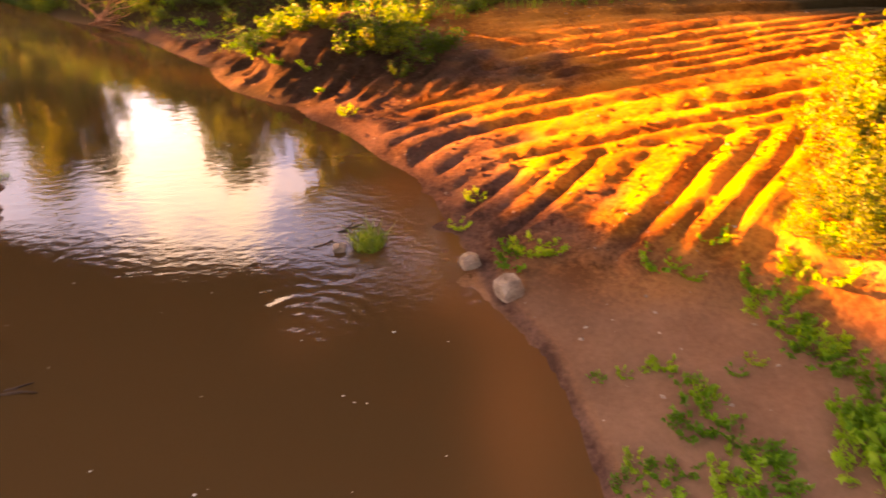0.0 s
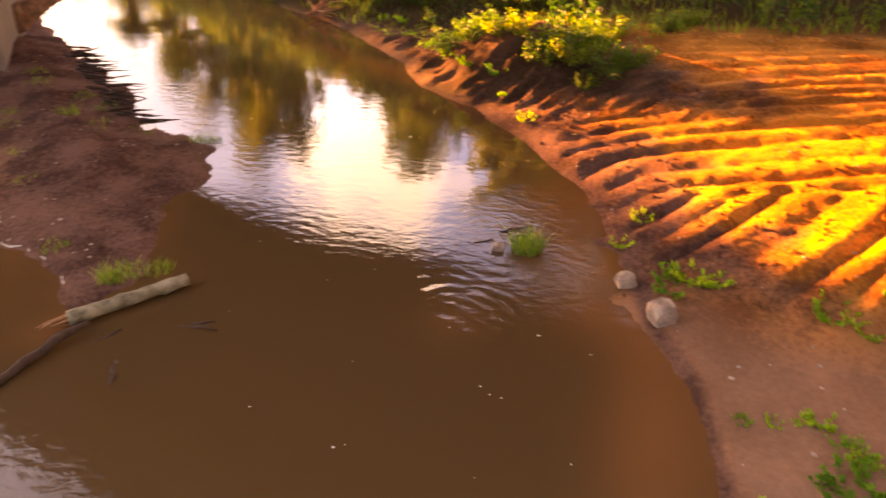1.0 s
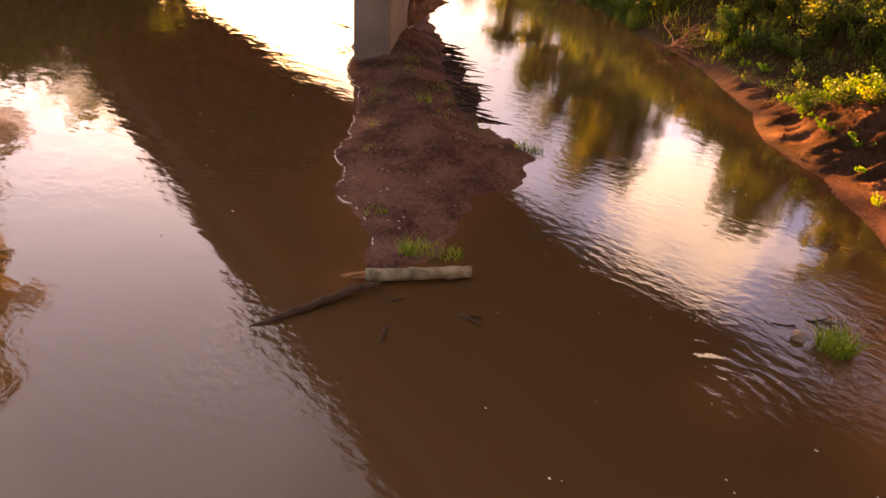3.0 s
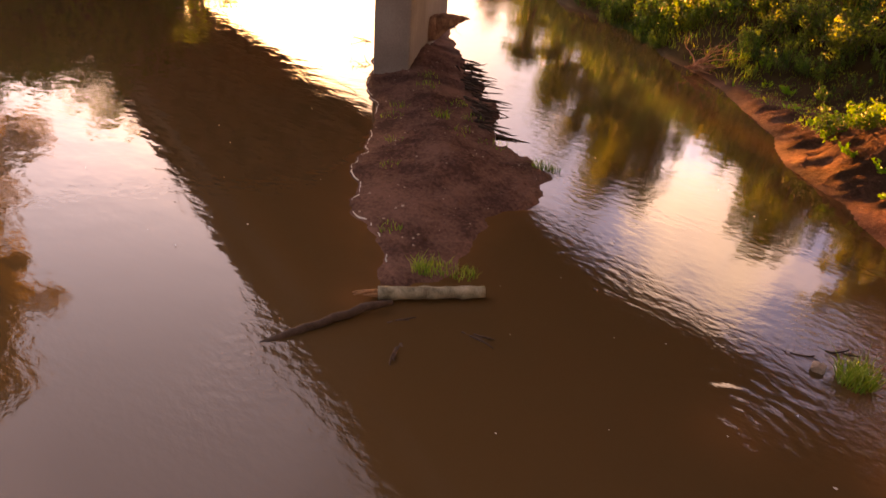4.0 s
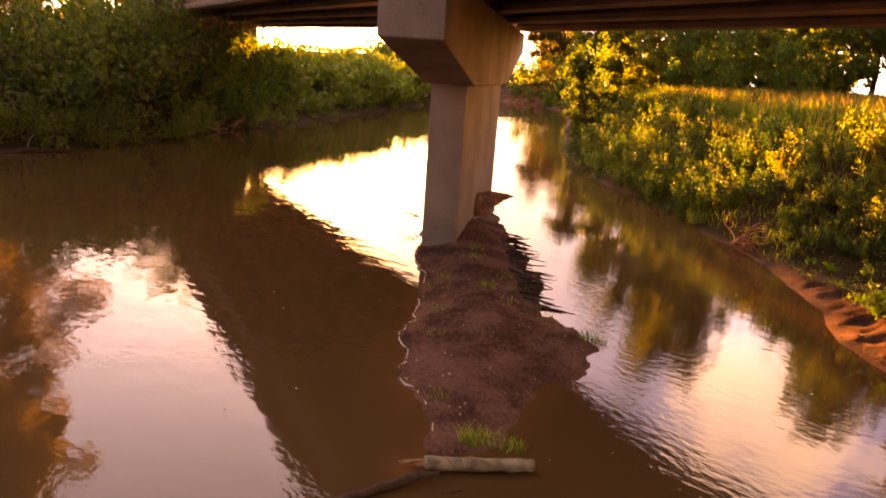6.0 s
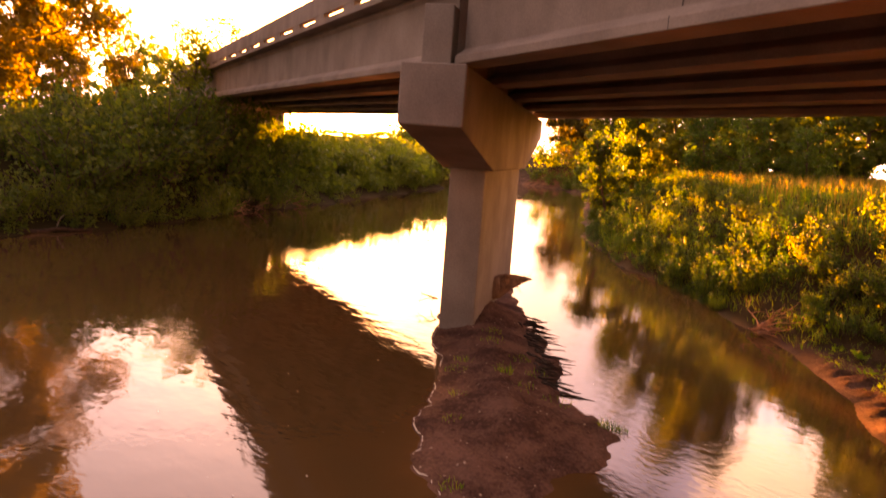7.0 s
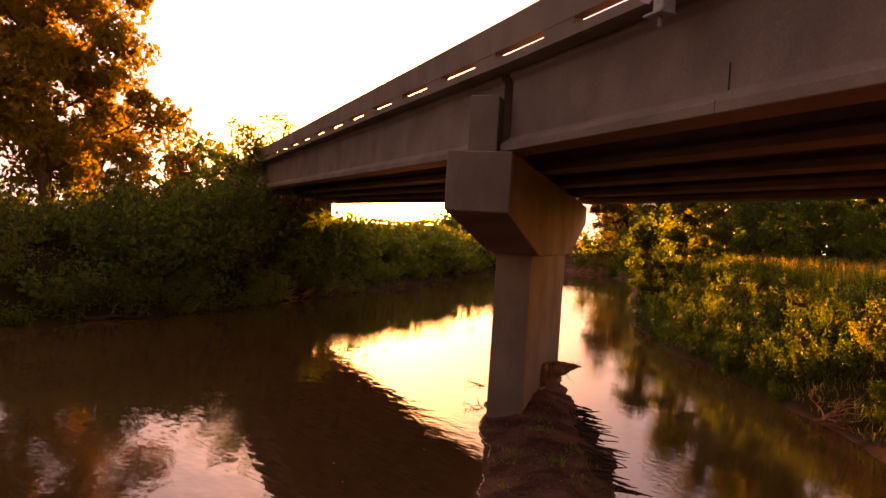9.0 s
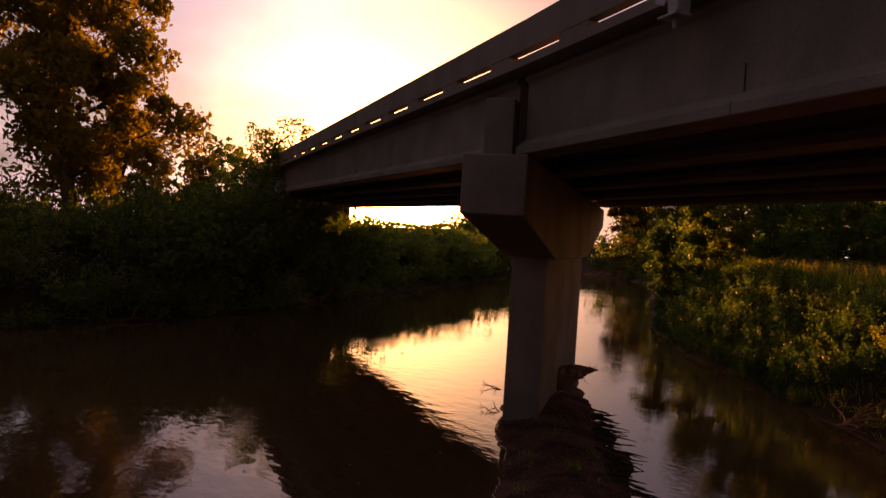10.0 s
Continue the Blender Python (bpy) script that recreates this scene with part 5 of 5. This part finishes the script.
def stone(x, y, size, seed, label, flat=0.7):
    bm = bmesh.new()
    bmesh.ops.create_icosphere(bm, subdivisions=2, radius=size)
    ragged(bm, size, seed)
    for v in bm.verts:
        v.co.z = max(v.co.z * flat, -0.5 * size)
        for axis in (0, 1, 2):
            v.co[axis] = max(min(v.co[axis], size * (0.66 + 0.05 * axis)), -size * 0.68)
    me = bpy.data.meshes.new("stone")
    bm.to_mesh(me)
    bm.free()
    me.materials.append(STONE)
    ob = new("stone", me)
    ob.matrix_basis = pose(x, y, max(height(x, y), 0) + size * 0.3, 0, 0, 40 * seed)
    tagged(ob, label, "stone", "stones at the water's edge")


stone(0.82, 7.15, 0.21, 3, "pale squarish stone at the water's edge", 1.0)
stone(0.36, 7.95, 0.19, 5, "rounded tan stone lying in shallow water", 0.6)
stone(-1.45, 8.35, 0.12, 7, "small dark stone beside the grass tuft", 0.5)


def round_log(name, a, b, r0, r1, mat, seed, wander=0.02, steps=14, sides=14):
    rg = np.random.default_rng(seed)
    a, b = Vector(a), Vector(b)
    way = []
    for i in range(steps + 1):
        t = i / steps
        p = a.lerp(b, t) + Vector(rg.normal(size=3)) * wander
        way.append((*p, (r0 + (r1 - r0) * t) * (1 + 0.07 * rg.normal())))
    return tubes(name, way and [way], mat, sides)


fallen = thing("fallen_log", (-5.6, 5.5, 0.0), "pale weathered log with a splintered end, lying at the bar's tip", "log")
part("log_body", round_log("log_body", (0.5, 0.72, 0.10), (-0.34, -0.46, 0.11), 0.078, 0.092, PALE_WOOD, 4, 0.004), fallen)
rg = np.random.default_rng(9)
for k in range(7):
    a = k * 0.9
    o = Vector((0.05 * math.cos(a), 0.05 * math.sin(a), 0.11 + 0.05 * math.sin(a * 1.7)))
    part("splinter", tubes("splinter", [bent(rg, (-0.32 + o.x, -0.44 + o.y, o.z), (-0.58, -0.81, rg.uniform(-0.1, 0.05)), rg.uniform(0.18, 0.36), 0.035, 0.006, 3, 0.06)], SPLIT_WOOD, 5), fallen, "reddish torn wood")
sunk = thing("sunken_branch", (-5.8, 4.9, 0.0), "dark wet branch running from the log into the water", "branch")
part("branch_body", tubes("branch_body", [[(0.14, 0.16, 0.1, 0.035), (0.05, -0.05, 0.1, 0.05), (-0.02, -0.22, 0.085, 0.06), (-0.03, -0.4, 0.06, 0.052), (-0.09, -0.6, 0.06, 0.058), (-0.1, -0.8, 0.04, 0.05), (-0.15, -1.0, 0.035, 0.056), (-0.19, -1.25, 0.01, 0.05), (-0.28, -1.6, -0.05, 0.04)]], WET_WOOD, 10), sunk)
for x, y, turn, seed, label in ((-4.62, 5.5, 20, 21, "dark tangle of drowned twigs breaking the water"), (-4.9, 4.55, -35, 22, "short drowned stick just above the water"), (-5.4, 4.95, 70, 23, "dark clod of drowned wood beside the log"), (-1.75, 8.5, 40, 24, "dark twigs beside the grass tuft in shallow water"), (-1.4, 8.95, 10, 25, "dark twigs beside the grass tuft in shallow water")):
    rg = np.random.default_rng(seed)
    ways = [bent(rg, (rg.uniform(-0.2, 0.1), rg.uniform(-0.06, 0.06), -0.015), (1, 0.15 * rg.normal(), 0.05), rg.uniform(0.2, 0.4), 0.022, 0.008, 4, 0.12) for _ in range(4)]
    st = thing("drowned_twigs", (x, y, 0.004), label, "driftwood", "drowned twigs", turn)
    for way in ways:
        part("twig", tubes("twig", [way], WET_WOOD, 5), st)


def dead_branch(name, place, seed, length, label, mat, turn=0.0, count=7, lift=0.5, group=""):
    """A dead bough with forked side twigs."""
    rg = np.random.default_rng(seed)
    th = thing(name, place, label, "driftwood", group, turn)
    for k in range(count):
        a = rg.uniform(-0.7, 0.9)
        bough = bent(rg, (rg.normal() * 0.1, rg.normal() * 0.1, 0), (math.cos(a), math.sin(a), lift * rg.uniform(-0.2, 1.0)), length * rg.uniform(0.45, 1), 0.010 * length + 0.008, 0.005, 6, 0.22)
        ways = [bough]
        for i in (2, 3, 4, 5):
            ways.append(bent(rg, bough[i][:3], rg.normal(size=3) + np.array([0.4, 0, 0.2]), length * rg.uniform(0.12, 0.3), 0.011, 0.003, 3, 0.25))
        part("bough", tubes("bough", ways, mat, 5), th)
    return th


bx, by = -10.4, 21.3
dead_branch("dead_branch", (bx, by, max(height(bx, by), 0.0) + 0.15), 31, 1.9, "bleached reddish dead branch leaning out over the water", DEAD_WOOD, 35, 15, 0.9)

drift = thing("stranded_log", (-35.6, 5.0, 0.0), "long wet log stranded along the far waterline", "log")
part("log_body", round_log("log_body", (0.95, -3.4, 0.1), (-0.35, 2.6, 0.12), 0.13, 0.07, WET_WOOD, 14, 0.05), drift)
part("snag", tubes("snag", [bent(np.random.default_rng(15), (-0.2, 1.0, 0.2), (0.5, 0.4, 0.7), 0.7, 0.05, 0.015, 4, 0.2)], PALE_WOOD, 6), drift)
for x, y, seed, turn in ((-43.2, 17.3, 41, 70), (-44.9, 19.6, 42, 20), (-46.0, 21.8, 43, 110), (-47.4, 23.8, 44, 60)):
    dead_branch("dead_branch", (x, y, max(height(x, y), 0.0) + 0.2), seed, 2.4, "pale dead branches washed up on the far bank", DEAD_WOOD, turn, 5, 0.5, "branches washed up on the far bank")

# heap of roots and flood wrack caught at the pier
def wrack():
    """A flat-topped wedge of roots and mud: a low heap at one end, a thin point jutting out at the other."""
    bm = bmesh.new()
    rings = []
    for i in range(25):
        x = -1.0 + 1.95 * i / 24
        top = np.interp(x, (-1.0, -0.7, -0.35, -0.1, 0.3, 0.7, 0.95), (-0.35, -0.2, -0.02, 0.04, 0.03, -0.02, -0.07))
        low = np.interp(x, (-1.0, -0.3, -0.1, 0.1, 0.4, 0.7, 0.95), (-0.95, -0.9, -0.75, -0.52, -0.33, -0.18, -0.09))
        wide = np.interp(x, (-1.0, -0.4, 0.2, 0.95), (0.2, 0.42, 0.34, 0.03))
        ring = []
        for k in range(16):
            a = k * math.tau / 16
            p = Vector((x, wide * math.cos(a), (top + low) / 2 + (top - low) / 2 * math.copysign(abs(math.sin(a)) ** 0.7, math.sin(a))))
            q = p * 5.5
            rough = 0.07 * min(1.0, (1.15 - x) * 1.3)
            ring.append(bm.verts.new(p + Vector((noise.noise(q), noise.noise(q + Vector((7, 0, 0))), 0.9 * noise.noise(q * 1.6 + Vector((0, 9, 0))))) * rough))
        rings.append(ring)
    for a, b in zip(rings, rings[1:]):
        for k in range(16):
            bm.faces.new((a[k], a[(k + 1) % 16], b[(k + 1) % 16], b[k]))
    bm.faces.new(rings[0][::-1])
    bm.faces.new(rings[-1])
    bmesh.ops.recalc_face_normals(bm, faces=bm.faces)
    me = bpy.data.meshes.new("mud_clod")
    bm.to_mesh(me)
    bm.free()
    me.materials.append(ROOT_EARTH)
    return me


heap = thing("flood_wrack", pose(-15.79, 15.55, 1.22, 0, 0, 47) @ Matrix.Diagonal((0.85, 0.85, 0.9, 1)), "wedge of muddy roots and twigs caught against the pier", "driftwood")
clod = part("mud_clod", wrack(), heap, "dark brown mud and root clod")
rg = np.random.default_rng(77)
for k in range(16):
    x = rg.uniform(-0.1, 0.8)
    part("root", tubes("root", [bent(rg, (x, rg.uniform(-0.15, 0.15), -0.05), (1.0, 0.5 * rg.normal(), rg.uniform(-0.1, 0.5)), rg.uniform(0.15, 0.5), 0.013, 0.004, 5, 0.45)], BARK, 4), clod)
for k in range(11):
    x = rg.uniform(0.0, 0.6)
    part("root", tubes("root", [bent(rg, (x, rg.uniform(-0.1, 0.1), -0.45 + 0.5 * x), (0.35 * rg.normal() + 0.2, 0.3 * rg.normal(), -1), rg.uniform(0.2, 0.6), 0.012, 0.004, 6, 0.5)], BARK, 4), clod)
dead_branch("dead_branch", (-16.9, 13.5, 0.35), 33, 0.9, "small twiggy branch caught on the pier's far side", BARK, 200, 4, 0.8)

# dry bits and pebbles strewn on the bar and the banks
rg = np.random.default_rng(90)
verts, faces = [], []
while len(faces) < 2600:
    if rg.uniform() < 0.55:
        x, y = rg.uniform(-15, -5.5), rg.uniform(5, 15)
    else:
        x, y = rg.uniform(-3, 8), rg.uniform(4, 17)
    z = height(x, y)
    if z < 0.04:
        continue
    r = 0.008 + 0.03 * rg.uniform() ** 3
    b, turn = len(verts), rg.uniform(0, 3)
    for q in range(4):
        verts.append((x + r * math.cos(turn + q * 1.57) * rg.uniform(0.6, 1.6), y + r * math.sin(turn + q * 1.57) * rg.uniform(0.6, 1.4), z - 0.002))
    verts.append((x, y, z + r * 0.7))
    faces += [(b + q, b + (q + 1) % 4, b + 4) for q in range(4)]
tagged(new("pebbles", mesh_of("pebbles", verts, faces, [STONE, PALE_WOOD])), "small pebbles and dry bits strewn over sand and mud", "pebbles", kind="stuff")

# clods of mud on the bar, the ruts and the foreshore
rg = np.random.default_rng(95)
n = 26000
cx = np.where(np.arange(n) < 11000, rg.uniform(-16, -5.5, n), rg.uniform(-8, 7.5, n))
cy = np.where(np.arange(n) < 11000, rg.uniform(5, 16, n), rg.uniform(7.5, 21, n))
cz = land(cx, cy)
keep = (cz > 0.05) & (growth(cx, cy) < 0.6) & (lattice(cx, cy, 0.8, 71) > rg.uniform(-0.9, 0.6, n))
cx, cy, cz = cx[keep], cy[keep], cz[keep]
n = len(cx)
size = 0.012 + 0.05 * rg.uniform(0, 1, n) ** 3
corner = np.array([(1, 0, 0), (0.3, 0.95, 0), (-0.8, 0.6, 0), (-0.8, -0.6, 0), (0.3, -0.95, 0), (0, 0, 0.8)])
v = corner[None] * rg.uniform(0.6, 1.4, (n, 6, 1)) * size[:, None, None]
turn = rg.uniform(0, 6.28, n)
c, s = np.cos(turn)[:, None], np.sin(turn)[:, None]
v = np.stack([v[:, :, 0] * c - v[:, :, 1] * s + cx[:, None], v[:, :, 0] * s + v[:, :, 1] * c + cy[:, None], v[:, :, 2] + cz[:, None] - 0.006], 2).reshape(-1, 3)
clods = bpy.data.meshes.new("mud_clods")
clods.vertices.add(len(v))
clods.vertices.foreach_set("co", v.ravel())
clods.loops.add(n * 15)
clods.loops.foreach_set("vertex_index", (np.arange(n)[:, None] * 6 + np.array([0, 1, 5, 1, 2, 5, 2, 3, 5, 3, 4, 5, 4, 0, 5])).ravel())
clods.polygons.add(n * 5)
clods.polygons.foreach_set("loop_start", np.arange(n * 5) * 3)
clods.update()
clods.materials.append(ground_mesh.materials[0])
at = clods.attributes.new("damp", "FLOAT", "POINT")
at.data.foreach_set("value", damp_and_shade(v[:, 0], v[:, 1], v[:, 2]).astype(np.float32))
tagged(new("mud_clods", clods), "small clods of reddish mud strewn on bar and bank", "mud", kind="stuff")

# washed-out roots along the ragged edge of the bar
ways = []
for k in range(75):
    f = rg.uniform()
    x, y = -9.3 - 5.2 * f + 0.15 * rg.normal(), 11.15 + 4.4 * f + 0.15 * rg.normal()
    ways.append(bent(rg, (x - 0.3, y - 0.1, max(height(x - 0.3, y - 0.1), 0.02) + 0.02), (0.95, 0.2 + 0.3 * rg.normal(), -0.04), rg.uniform(0.25, 0.8), 0.035, 0.006, 4, 0.07))
tagged(new("root_fringe", tubes("root_fringe", ways, WET_WOOD, 5)), "dark wet roots along the ragged edge of the sand bar", "roots", kind="stuff")

# thin broken pale line along the bar's edge
rims, way = [], []
for (ax, ay), (bx, by) in zip(BAR[0:8], BAR[1:9]):
    steps = int(math.hypot(bx - ax, by - ay) / 0.07)
    for i in range(steps):
        x, y = ax + (bx - ax) * i / steps, ay + (by - ay) * i / steps
        nx, ny = -(by - ay), bx - ax
        q = math.hypot(nx, ny)
        s = np.linspace(0.5, -0.5, 60)
        h = land(x + nx / q * s, y + ny / q * s)
        k = int(np.argmax(h > 0.012))
        broken = lattice(np.array([x]), np.array([y]), 0.5, 73)[0] < -0.25
        if h[k] <= 0.012 or broken:
            if len(way) > 3:
                rims.append(way)
            way = []
            continue
        way.append((x + nx / q * s[k], y + ny / q * s[k], 0.016, 0.010 + 0.008 * rg.uniform()))
if len(way) > 3:
    rims.append(way)
tagged(new("scum_line", tubes("scum_line", rims, FOAM, 4)), "thin pale line along the bar's wet edge", "foam", kind="stuff")

# flecks of foam drifting on the water
verts, faces = [], []
for k in range(46):
    if k < 16:
        x, y = -1.5 + rg.normal() * 0.9, 5.6 + rg.normal() * 0.9
    else:
        x, y = rg.uniform(-16, -3), rg.uniform(3, 13)
    if height(x, y) > -0.05:
        continue
    b, r, turn = len(verts), 0.006 + 0.018 * rg.uniform() ** 3, rg.uniform(0, 6)
    for q in range(7):
        verts.append((x + 1.6 * r * math.cos(turn + q * 0.9) * rg.uniform(0.5, 1.2), y + r * math.sin(turn + q * 0.9) * rg.uniform(0.5, 1.2), 0.018))
    verts.append((x, y, 0.026))
    faces += [(b + q, b + (q + 1) % 7, b + 7) for q in range(7)]
tagged(new("foam_flecks", mesh_of("foam_flecks", verts, faces, [FOAM])), "small pale flecks of foam drifting on brown water", "foam", kind="stuff")

# fixture under the deck's edge
fix = thing("metal_fixture", BRIDGE @ pose(4.72, -0.30, 8.30), "small grey metal fixture with lilac sheet on the bridge edge", "fixture")
housing = part("housing", box_mesh("housing", (-0.02, -0.12, 0.06), (0.2, 0.12, 0.62), METAL, 0.02), fix)
part("base_plate", box_mesh("base_plate", (-0.2, -0.14, 0.03), (0.2, 0.14, 0.07), METAL, 0.01), fix)
part("nozzle", tubes("nozzle", [[(0.02, 0, 0.04, 0.035), (0.02, 0, -0.1, 0.03), (0.02, 0, -0.12, 0.04)]], METAL, 8), housing)
part("sheet", prism("sheet", [(-0.15, 0.0), (-0.13, 0.0), (-0.13, 0.36), (-0.15, 0.36)], -0.16, 0.06, LILAC, 0.004), fix, "faded lilac sheet", pose(-0.12, 0, 0.22, 0, 25, 0))

for ob in originals:
    for c in (*ob.children, ob):
        bpy.data.objects.remove(c)
